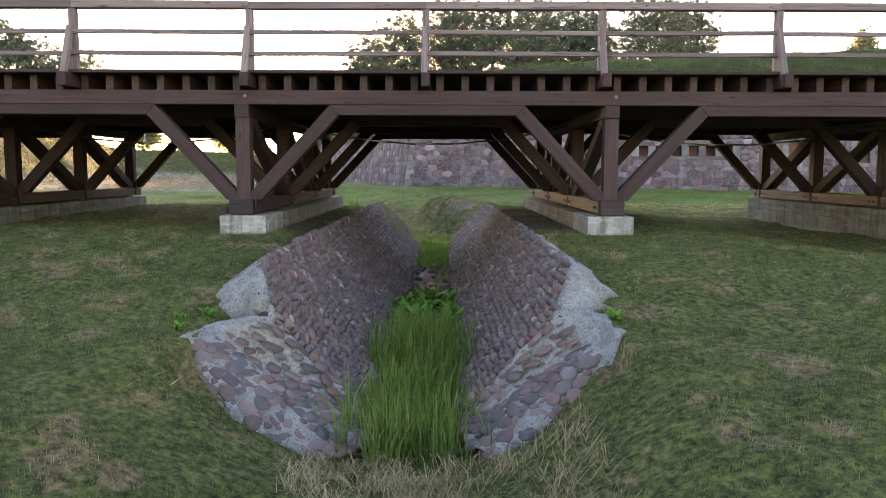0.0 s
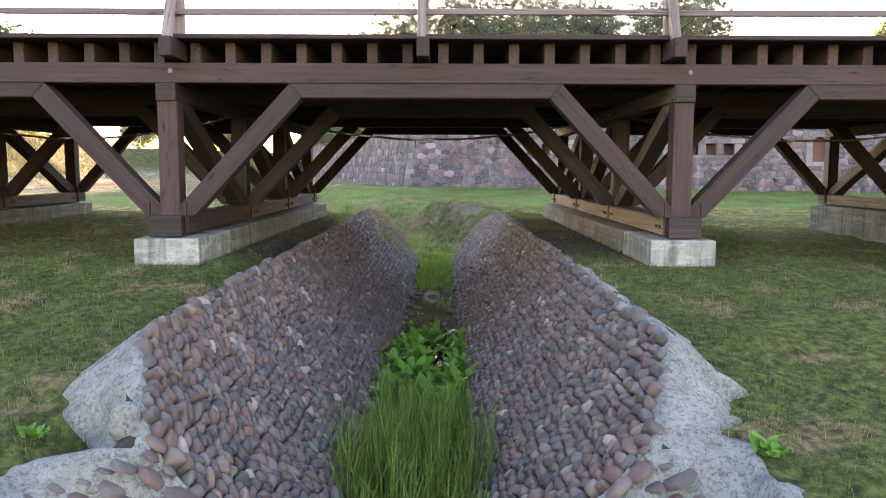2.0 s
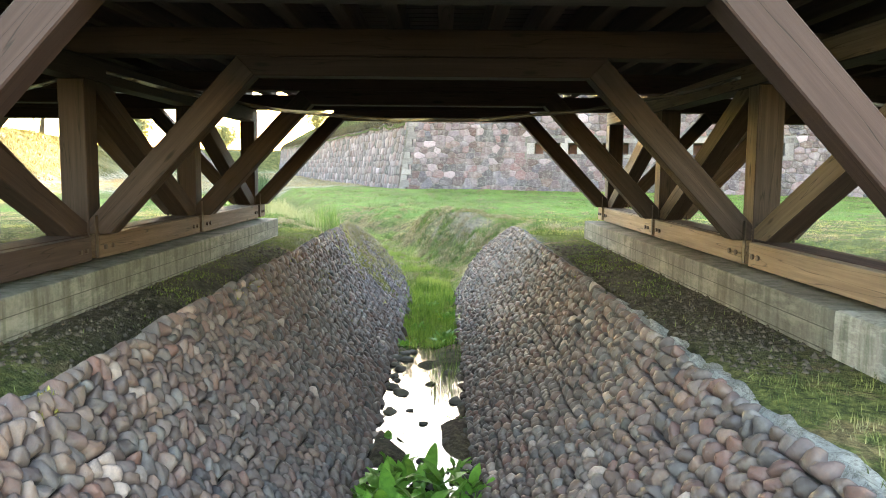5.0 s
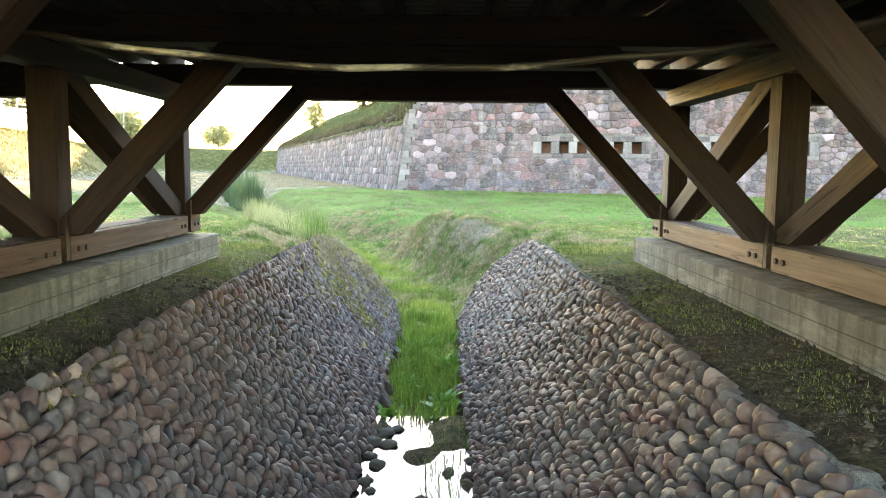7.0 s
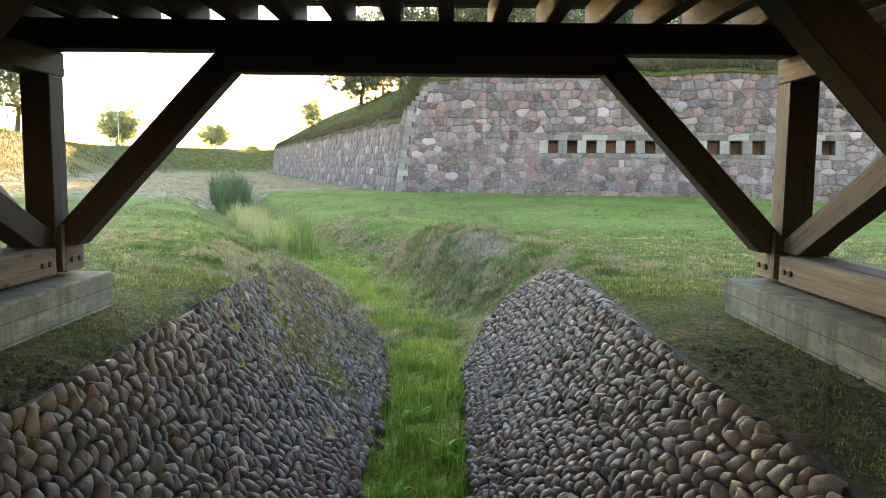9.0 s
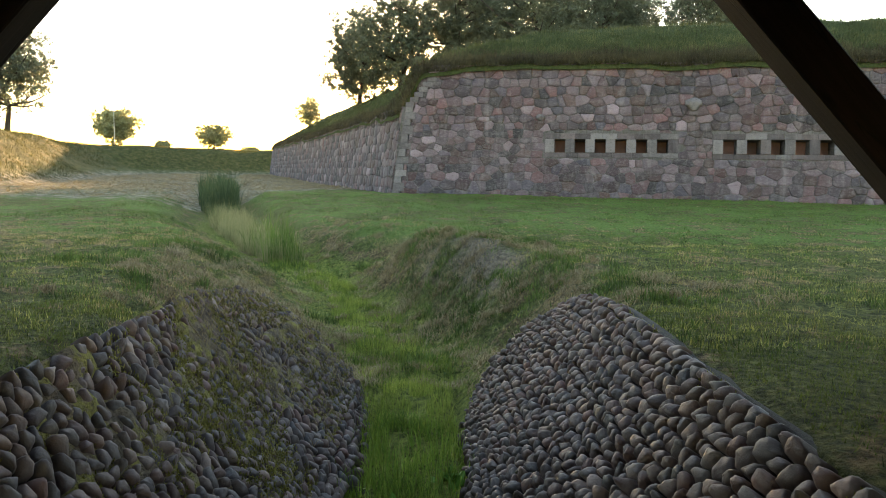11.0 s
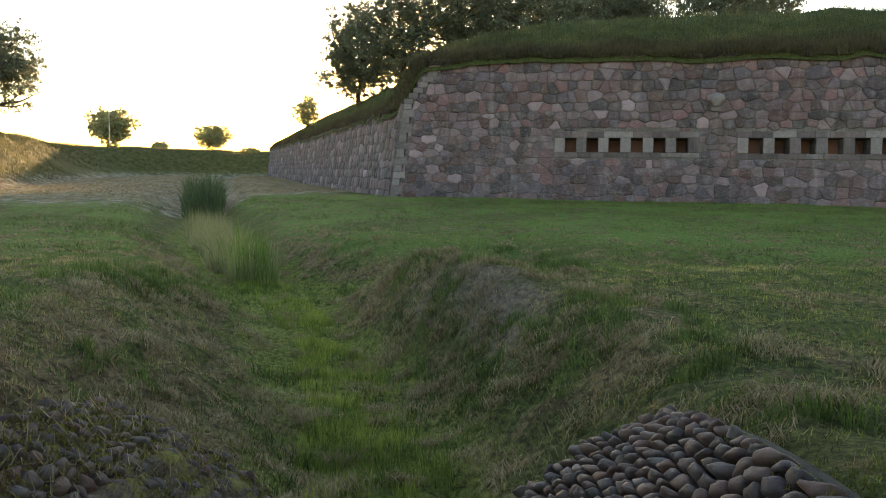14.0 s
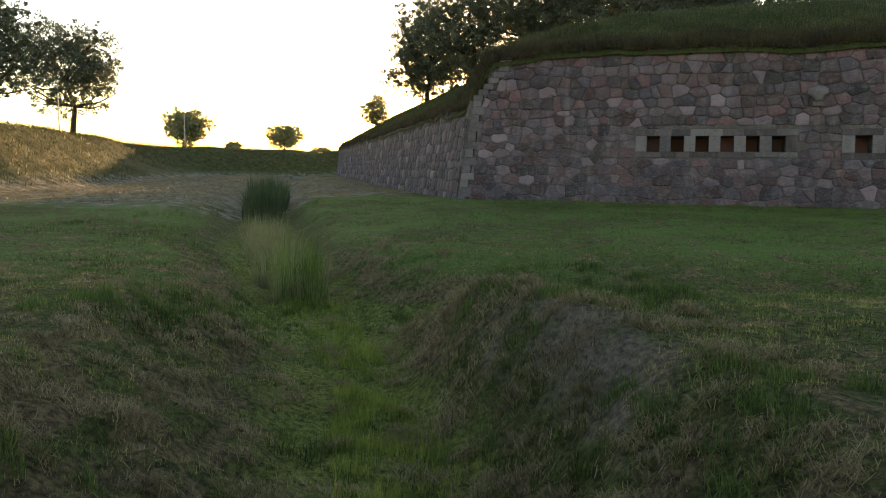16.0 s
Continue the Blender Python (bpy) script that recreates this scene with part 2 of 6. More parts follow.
def turf_material(name, dark, mid, light, straw):
    m = Mat(name)
    p = m.coords("Position")
    n1, n0, n4 = m.noise(p, 1.6, 6, 0.65), m.noise(p, 0.22, 5), m.noise(p, 4.5, 6, 0.75)
    rnd_ = m.island()
    fac = m.math("ADD", m.math("MULTIPLY", rnd_, 0.32), m.math("MULTIPLY", m.grey(n4, 0, 1, 0.41, 0.59), 0.68))
    green = m.ramp(fac, [(0.18, dark), (0.5, mid), (0.82, light)])
    dry = m.ramp(rnd_, [(0.0, tuple(0.62 * v for v in straw)), (0.6, straw), (1.0, tuple(1.3 * v for v in straw))])
    sep = m.node("SeparateXYZ")
    m.link(p, sep.inputs[0])
    lush = m.math("MULTIPLY", m.grey(sep.outputs[1], 0, 1, 19, 25), m.grey(sep.outputs[2], 0, 1, -0.95, -0.65))
    green = m.mix(m.math("MULTIPLY", lush, m.grey(n4, 0.45, 0.95, 0.4, 0.6)), green, (0.105, 0.185, 0.034))
    share = m.math("MINIMUM", m.math("ADD", dry_share(m, p, n1), m.grey(rnd_, 0, 0.25, 0.94, 1.0)), 1.0)
    col = m.mix(share, green, dry)
    m.done(col, 0.65, 0, 0.15)
    tr = m.node("BsdfTranslucent")
    m.link(col, tr.inputs["Color"])
    mx = m.node("MixShader")
    mx.inputs[0].default_value = 0.35
    m.link(m.b.outputs[0], mx.inputs[1]), m.link(tr.outputs[0], mx.inputs[2])
    m.link(mx.outputs[0], m.out.inputs[0])
    return m.m


M_TURF = turf_material("turf_blades", (0.05, 0.05, 0.018), (0.23, 0.235, 0.058), (0.44, 0.41, 0.115), (0.48, 0.345, 0.15))
# darker copy of the turf: shade on the near lawn is put into its colour
M_MOWN_SHADED = turf_material("mown_shaded_blades", (0.036, 0.047, 0.016), (0.088, 0.108, 0.032), (0.16, 0.178, 0.056), (0.25, 0.22, 0.11))
M_ROUGH = leaf_material("rough_bank_blades", [(0.12, (0.028, 0.035, 0.013)), (0.45, (0.070, 0.085, 0.031)), (0.75, (0.135, 0.138, 0.054)), (1.0, (0.22, 0.18, 0.095))], 0.5, 0.35)
M_LIP = leaf_material("withered_lip_blades", [(0.1, (0.028, 0.024, 0.014)), (0.5, (0.075, 0.062, 0.034)), (0.85, (0.12, 0.105, 0.05)), (1.0, (0.20, 0.16, 0.085))], 0.5, 0.3)
M_BANK = leaf_material("olive_bank_blades", [(0.1, (0.024, 0.030, 0.010)), (0.5, (0.07, 0.072, 0.02)), (0.9, (0.16, 0.132, 0.038))], 0.4, 0.3)
M_TALL = leaf_material("tall_grass_blades", [(0.12, (0.04, 0.07, 0.013)), (0.5, (0.11, 0.17, 0.03)), (0.82, (0.20, 0.255, 0.055)), (1.0, (0.38, 0.32, 0.15))], 1.5, 0.4)
M_BED_GRASS = leaf_material("bed_grass_blades", [(0.12, (0.07, 0.10, 0.018)), (0.5, (0.22, 0.275, 0.05)), (0.85, (0.40, 0.42, 0.09)), (1.0, (0.54, 0.45, 0.2))], 1.2, 0.45)
M_DITCH = leaf_material("ditch_grass_blades", [(0.12, (0.05, 0.09, 0.016)), (0.5, (0.155, 0.24, 0.036)), (0.85, (0.29, 0.365, 0.065)), (1.0, (0.45, 0.40, 0.16))], 1.2, 0.45)
M_HAY = leaf_material("dry_hay", [(0.1, (0.16, 0.118, 0.06)), (0.5, (0.32, 0.255, 0.14)), (1.0, (0.52, 0.45, 0.30))], 1.0, 0.2)
M_RAKED = leaf_material("raked_grass", [(0.1, (0.12, 0.085, 0.042)), (0.5, (0.27, 0.20, 0.098)), (1.0, (0.45, 0.36, 0.20))], 1.0, 0.2)
M_REED = leaf_material("reed_blades", [(0.1, (0.03, 0.048, 0.022)), (0.5, (0.06, 0.088, 0.038)), (0.95, (0.13, 0.145, 0.07))], 0.6)
M_TUFT = leaf_material("tuft_blades", [(0.2, (0.034, 0.052, 0.012)), (0.5, (0.09, 0.135, 0.028)), (0.8, (0.17, 0.225, 0.05)), (1.0, (0.34, 0.28, 0.13))], 0.7, 0.35)
M_WEED = leaf_material("weed_leaves", [(0.1, (0.055, 0.075, 0.016)), (0.5, (0.12, 0.15, 0.03)), (0.9, (0.21, 0.215, 0.05))], 1.0, 0.3)
M_STRAW = leaf_material("straw_blades", [(0.1, (0.12, 0.125, 0.045)), (0.5, (0.27, 0.25, 0.11)), (0.9, (0.45, 0.38, 0.20))], 0.8, 0.4)
M_DOCK = leaf_material("broad_leaves", [(0.0, (0.05, 0.125, 0.016)), (0.5, (0.115, 0.24, 0.03)), (1.0, (0.22, 0.36, 0.055))], 2.0, 0.3, 0.45)
M_CROWN = leaf_material("tree_leaves", [(0.0, (0.075, 0.088, 0.058)), (0.5, (0.115, 0.128, 0.082)), (1.0, (0.17, 0.175, 0.11))], 0.25, 0.22)
# leaf colour raised so that it carries the sky's glare round these trees
M_CROWN_LIT = leaf_material("tree_leaves_glare", [(0.0, (0.20, 0.21, 0.10)), (0.6, (0.32, 0.32, 0.17)), (1.0, (0.45, 0.42, 0.24))], 0.25, 0.5)
M_MOSS = leaf_material("moss_tufts", [(0.1, (0.07, 0.065, 0.022)), (0.45, (0.18, 0.165, 0.042)), (0.7, (0.29, 0.265, 0.068)), (1.0, (0.38, 0.32, 0.14))], 1.2, 0.35)


def thatch_material():
    m = Mat("mossy_earth")
    p = m.coords("Position")
    a, b = m.noise(p, 5, 6, 0.7), m.noise(p, 45, 5, 0.75)
    col = m.ramp(a, [(0.34, (0.07, 0.055, 0.043)), (0.49, (0.18, 0.14, 0.098)), (0.56, (0.22, 0.195, 0.06)), (0.72, (0.34, 0.30, 0.09))])
    col = m.mix(m.grey(b, 0.0, 0.75, 0.5, 0.66), col, (0.04, 0.03, 0.02))
    m.bump(m.math("ADD", a, b), 0.9, 0.03)
    return m.done(col, 0.95, 0, 0.1)


M_THATCH = thatch_material()


def bark_material():
    m = Mat("bark")
    n = m.noise(m.coords("Position", (6, 6, 1.2)), 2.0, 6)
    m.bump(n, 0.8, 0.05)
    return m.done(m.ramp(n, [(0.3, (0.03, 0.024, 0.019)), (0.7, (0.10, 0.08, 0.06))]), 0.9, 0, 0.2)


M_BARK = bark_material()


def ground_material():
    m = Mat("meadow_ground")
    p = m.coords("Position")
    n0, n1, n2, n3 = m.noise(p, 0.22, 5), m.noise(p, 1.6, 6, 0.65), m.noise(p, 14, 6, 0.7), m.noise(m.coords("Position", (1, 1, 0.3)), 45, 4, 0.7)
    green = m.ramp(n2, [(0.36, (0.030, 0.034, 0.014)), (0.5, (0.085, 0.094, 0.028)), (0.64, (0.17, 0.172, 0.052))])
    tan = m.ramp(n2, [(0.36, (0.055, 0.040, 0.022)), (0.64, (0.28, 0.20, 0.10))])
    col = m.mix(dry_share(m, p, n1), green, tan)
    col = m.mix(m.grey(n0, 0.0, 0.35, 0.45, 0.7), col, (0.10, 0.12, 0.03))
    sep = m.node("SeparateXYZ")
    m.link(p, sep.inputs[0])
    x, y = sep.outputs[0], sep.outputs[1]
    # the level ground before the walls is lusher
    lush = m.math("MULTIPLY", m.math("MULTIPLY", m.grey(y, 0, 1, 19, 25), m.grey(y, 1, 0, 52, 60)), m.grey(sep.outputs[2], 0, 1, -0.95, -0.65))
    col = m.mix(m.math("MULTIPLY", lush, m.grey(m.math("ADD", n1, m.math("MULTIPLY", m.math("SUBTRACT", n0, 0.5), 0.8)), 1.0, 0.0, 0.42, 0.58)), col, m.ramp(n2, [(0.34, (0.06, 0.092, 0.02)), (0.66, (0.175, 0.245, 0.056))]))
    # the bed of the ditch stays moist and green
    bed = m.math("MULTIPLY", m.grey(m.math("ADD", sep.outputs[2], m.math("MULTIPLY", m.math("SUBTRACT", n1, 0.5), 0.6)), 1, 0, -1.36, -1.12), m.math("MULTIPLY", m.grey(y, 0, 1, 7.0, 8.0), m.grey(y, 1, 0, 36, 44)))
    col = m.mix(m.math("MULTIPLY", bed, 0.85), col, m.ramp(n2, [(0.36, (0.055, 0.07, 0.016)), (0.64, (0.32, 0.35, 0.07))]))
    # bare trodden soil beneath the bridge, beside the stone lining
    ax = m.math("ABSOLUTE", m.math("ADD", x, 0.05))
    soil = m.math("MULTIPLY", m.grey(y, 0, 1, 0.2, 1.6), m.grey(m.math("ADD", y, m.math("MULTIPLY", m.math("SUBTRACT", n1, 0.5), 5.0)), 1, 0.15, 5.6, 8.6))
    soil = m.math("MULTIPLY", soil, m.grey(ax, 1, 0, 2.6, 3.6))
    soil = m.math("MULTIPLY", soil, m.grey(n1, 0.75, 1.0, 0.35, 0.6))
    col = m.mix(soil, col, m.ramp(m.math("ADD", m.math("MULTIPLY", n2, 0.6), m.math("MULTIPLY", n3, 0.4)), [(0.36, (0.018, 0.013, 0.010)), (0.5, (0.052, 0.040, 0.030)), (0.64, (0.115, 0.092, 0.07))]))
    # cut hay left lying on the far ground
    wob = m.math("SUBTRACT", m.math("ADD", y, m.math("MULTIPLY", n1, 6.0)), m.math("MULTIPLY", m.math("MAXIMUM", m.math("ADD", x, 13.0), 0.0), 2.6))
    hay = m.math("MULTIPLY", m.grey(wob, 0, 1, 43, 46), m.grey(wob, 1, 0, 175, 190))
    hay = m.math("MULTIPLY", hay, m.grey(sep.outputs[2], 1, 0, 0.2, 0.9))
    col = m.mix(m.math("MULTIPLY", hay, m.grey(n1, 0.5, 1.0, 0.3, 0.6)), col, m.ramp(n1, [(0.36, (0.055, 0.048, 0.032)), (0.64, (0.33, 0.285, 0.21))]))
    # tall olive-tan grass on the high banks
    bank = m.grey(sep.outputs[2], 0, 0.85, 0.3, 1.2)
    col = m.mix(bank, col, m.ramp(n1, [(0.3, (0.03, 0.034, 0.012)), (0.5, (0.075, 0.072, 0.024)), (0.7, (0.14, 0.115, 0.042))]))
    # dry, half-bare flank of the hump beside the ditch
    dx, dy = m.math("MULTIPLY", m.math("SUBTRACT", x, 0.45), 0.85), m.math("MULTIPLY", m.math("SUBTRACT", y, 17.2), 0.42)
    dist = m.math("ADD", m.math("MULTIPLY", dx, dx), m.math("MULTIPLY", dy, dy))
    col = m.mix(m.math("MULTIPLY", m.math("MULTIPLY", m.grey(dist, 0.9, 0, 0.2, 1.1), m.grey(sep.outputs[2], 0, 1, -0.95, -0.7)), m.grey(n1, 0.0, 1.0, 0.4, 0.56)), col, m.ramp(n2, [(0.34, (0.085, 0.066, 0.052)), (0.66, (0.30, 0.24, 0.18))]))
    m.bump(m.math("ADD", m.math("MULTIPLY", n1, 2.0), m.math("ADD", n2, n3)), 0.9, 0.06)
    return m.done(col, 0.95, 0, 0.1)


M_GROUND = ground_material()


def slope_material():
    m = Mat("rough_bank_grass")
    p = m.coords("Position")
    n0, n1, n2 = m.noise(p, 0.15, 4), m.noise(p, 1.1, 6, 0.7), m.noise(p, 7, 6, 0.7)
    col = m.ramp(n2, [(0.25, (0.020, 0.026, 0.010)), (0.5, (0.048, 0.060, 0.020)), (0.75, (0.09, 0.10, 0.036))])
    col = m.mix(m.grey(n1, 0, 0.5, 0.5, 0.75), col, (0.11, 0.09, 0.04))
    m.bump(m.math("ADD", m.math("MULTIPLY", n1, 2.0), n2), 0.9, 0.15)
    return m.done(col, 0.95, 0, 0.1)


M_SLOPE = slope_material()


def plain(name, color, rough, metal=0.0, wear=0.3, scale=30):
    m = Mat(name)
    n = m.noise(m.coords("Object"), scale, 5)
    col = m.mix(m.grey(n, 0.0, wear), color, tuple(0.4 * v for v in color))
    m.bump(n, 0.15, 0.003)
    return m.done(col, rough, metal)


M_IRON = plain("rusty_iron", (0.07, 0.05, 0.042), 0.6, 0.6, 0.5)
def conduit_material():
    m = Mat("patchy_conduit")
    n = m.noise(m.coords("Position", (1, 3, 3)), 2.6, 4, 0.6)
    return m.done(m.ramp(n, [(0.50, (0.025, 0.022, 0.021)), (0.56, (0.12, 0.115, 0.11)), (0.62, (0.40, 0.40, 0.39))]), 0.55, 0, 0.4)


M_CABLE = conduit_material()
M_POLE = plain("galvanised_pole", (0.45, 0.45, 0.44), 0.45, 0.7)


def water_material():
    m = Mat("ditch_water")
    m.bump(m.noise(m.coords("Position"), 5, 2), 0.02, 0.01)
    m.done((0.012, 0.013, 0.010), 0.04, 0, 0.5)
    return m.m


M_WATER = water_material()


# ---------------- mesh helpers ----------------
def link_mesh(name, me, mat, parent=None, label="", m=None):
    if mat is not None and not me.materials:
        me.materials.append(mat)
    ob = new(name, me)
    if m is not None:
        ob.matrix_basis = m
    if parent is not None:
        ob.parent = parent
        if parent.parent is not None:
            ob.matrix_parent_inverse = parent.matrix_basis.inverted()
    if label:
        ob["label"] = label
    return ob


def part(name, bm, mat, parent=None, label="", m=None, smooth=False):
    me = bpy.data.meshes.new(name)
    bmesh.ops.recalc_face_normals(bm, faces=bm.faces[:])
    if smooth:
        for f in bm.faces:
            f.smooth = True
    bm.to_mesh(me)
    bm.free()
    return link_mesh(name, me, mat, parent, label, m)


def fast_mesh(name, verts, faces, mat, parent=None, label="", smooth=False):
    """A mesh from numpy arrays: verts (n, 3), faces (k, 3 or 4)."""
    verts, faces = np.asarray(verts, dtype=np.float32), np.asarray(faces, dtype=np.int32)
    me = bpy.data.meshes.new(name)
    k = faces.shape[1]
    me.vertices.add(len(verts)), me.loops.add(faces.size), me.polygons.add(len(faces))
    me.vertices.foreach_set("co", verts.ravel())
    me.loops.foreach_set("vertex_index", faces.ravel())
    me.polygons.foreach_set("loop_start", np.arange(0, faces.size, k, dtype=np.int32))
    if smooth:
        me.polygons.foreach_set("use_smooth", np.ones(len(faces), dtype=bool))
    me.update(calc_edges=True)
    return link_mesh(name, me, mat, parent, label)


def thing(name, label, category, group="", kind="", at=(0, 0, 0)):
    ob = new(name)
    ob.empty_display_size = 0.2
    ob.location = at
    return tagged(ob, label, category, group, kind)


def box_bm(x0, x1, y0, y1, z0, z1, bevel=0.0):
    bm = bmesh.new()
    bmesh.ops.create_cube(bm, size=1, matrix=Matrix.Translation(((x0 + x1) / 2, (y0 + y1) / 2, (z0 + z1) / 2)) @ Matrix.Diagonal((x1 - x0, y1 - y0, z1 - z0, 1)))
    if bevel:
        bmesh.ops.bevel(bm, geom=bm.edges[:], offset=bevel, segments=2, affect="EDGES", profile=0.6)
    return bm


BEAMS = {}


def timber(name, p, q, w, h, mat, parent, cuts=(), label="", bevel=0.008):
    """A squared timber from p to q: w across, h deep; local x runs along it. cuts: planes (point, normal) beyond which it is sawn off."""
    p, q = Vector(p), Vector(q)
    d = q - p
    x = d.normalized()
    up = Vector((0, 0, 1)) if abs(x.z) < 0.98 else Vector((0, 1, 0))
    y = up.cross(x).normalized()
    z = x.cross(y)
    m = Matrix((x, y, z)).transposed().to_4x4()
    m.translation = (p + q) / 2
    key = (round(d.length, 3), w, h, mat.name) if not cuts else None
    if key in BEAMS:
        return link_mesh(name, BEAMS[key], None, parent, label, m)
    L = d.length
    bm = box_bm(-L / 2, L / 2, -w / 2, w / 2, -h / 2, h / 2)
    inv = m.inverted()
    for co, no in cuts:
        res = bmesh.ops.bisect_plane(bm, geom=bm.verts[:] + bm.edges[:] + bm.faces[:], plane_co=inv @ Vector(co), plane_no=inv.to_3x3() @ Vector(no), clear_outer=True)
        bmesh.ops.holes_fill(bm, edges=[e for e in bm.edges if e.is_boundary])
    bmesh.ops.bevel(bm, geom=bm.edges[:], offset=bevel, segments=1, affect="EDGES")
    ob = part(name, bm, mat, parent, label, m)
    if key:
        BEAMS[key] = ob.data
    return ob


def lit_flank(ob):
    """Colour the flank that looks towards -x tan: the light falling there is painted in."""
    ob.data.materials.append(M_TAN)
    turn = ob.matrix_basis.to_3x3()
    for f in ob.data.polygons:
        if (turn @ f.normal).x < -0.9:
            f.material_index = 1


def rnd(a, b):
    return random.uniform(a, b)


def hash2(ix, iy, seed):
    h = (ix.astype(np.int64) * 374761393 + iy.astype(np.int64) * 668265263 + seed * 974711) & 0x7FFFFFFF
    h = ((h ^ (h >> 13)) * 1274126177) & 0x7FFFFFFF
    return ((h ^ (h >> 16)) & 0xFFFF) / 65535.0


def vnoise(x, y, seed=0):
    ix, iy = np.floor(x), np.floor(y)
    fx, fy = x - ix, y - iy
    fx, fy = fx * fx * (3 - 2 * fx), fy * fy * (3 - 2 * fy)
    a, b, c, d = hash2(ix, iy, seed), hash2(ix + 1, iy, seed), hash2(ix, iy + 1, seed), hash2(ix + 1, iy + 1, seed)
    return (a * (1 - fx) + b * fx) * (1 - fy) + (c * (1 - fx) + d * fx) * fy - 0.5


def smooth01(t):
    t = np.clip(t, 0, 1)
    return t * t * (3 - 2 * t)


# ---------------- the lie of the land ----------------
Y_NEAR, Y_FAR = -5.0, 12.25                # the stone-lined stretch of the ditch
CREST_L, CREST_R = -1.68, 1.58
END_RUN = 1.15                            # how much farther the lining's toe runs than its crest
BERM = [(-25, -80), (-26, 30), (-30, 61), (-45, 118), (-20, 140), (70, 205)]
WALL_A, WALL_B, WALL_C = Vector((-2.9, 49.7)), Vector((36.0, 41.9)), Vector((-27.5, 126.0))


def lining_z(x, y=None):
    """Height of the stone lining's surface across the ditch."""
    right = np.interp(x, [0.42, 1.1, CREST_R], [-1.42, -0.66, 0.0])
    left = np.interp(-x, [0.45, 1.12, -CREST_L], [-1.42, -0.76, 0.0])
    return np.where(x > 0, right, left)


def berm_height(x, y):
    best, side = np.full(np.shape(x), 1e9), np.zeros(np.shape(x))
    for (ax, ay), (bx, by) in zip(BERM, BERM[1:]):
        dx, dy = bx - ax, by - ay
        t = np.clip(((x - ax) * dx + (y - ay) * dy) / (dx * dx + dy * dy), 0, 1)
        d = np.hypot(x - ax - t * dx, y - ay - t * dy)
        s = np.sign(dx * (y - ay) - dy * (x - ax))
        near = d < best
        best, side = np.where(near, d, best), np.where(near, s, side)
    d = best * side + 1.2 * vnoise(x * 0.12, y * 0.12, 5)
    return np.interp(y, [60, 90, 118, 140], [5.1, 4.9, 4.3, 4.1]) * smooth01(d / 9.5) + 0.35 * vnoise(x * 0.4, y * 0.4, 6) * smooth01(d / 3)


def ditch_centre(y):
    return np.interp(y, [-30, 8, 12, 14.2, 16.6, 19.4, 22.3, 25.1, 28, 33, 45, 60, 80, 130], [0, 0, -0.04, -0.28, -0.75, -1.6, -2.65, -3.9, -5.15, -7.3, -11.5, -16, -21.5, -35])


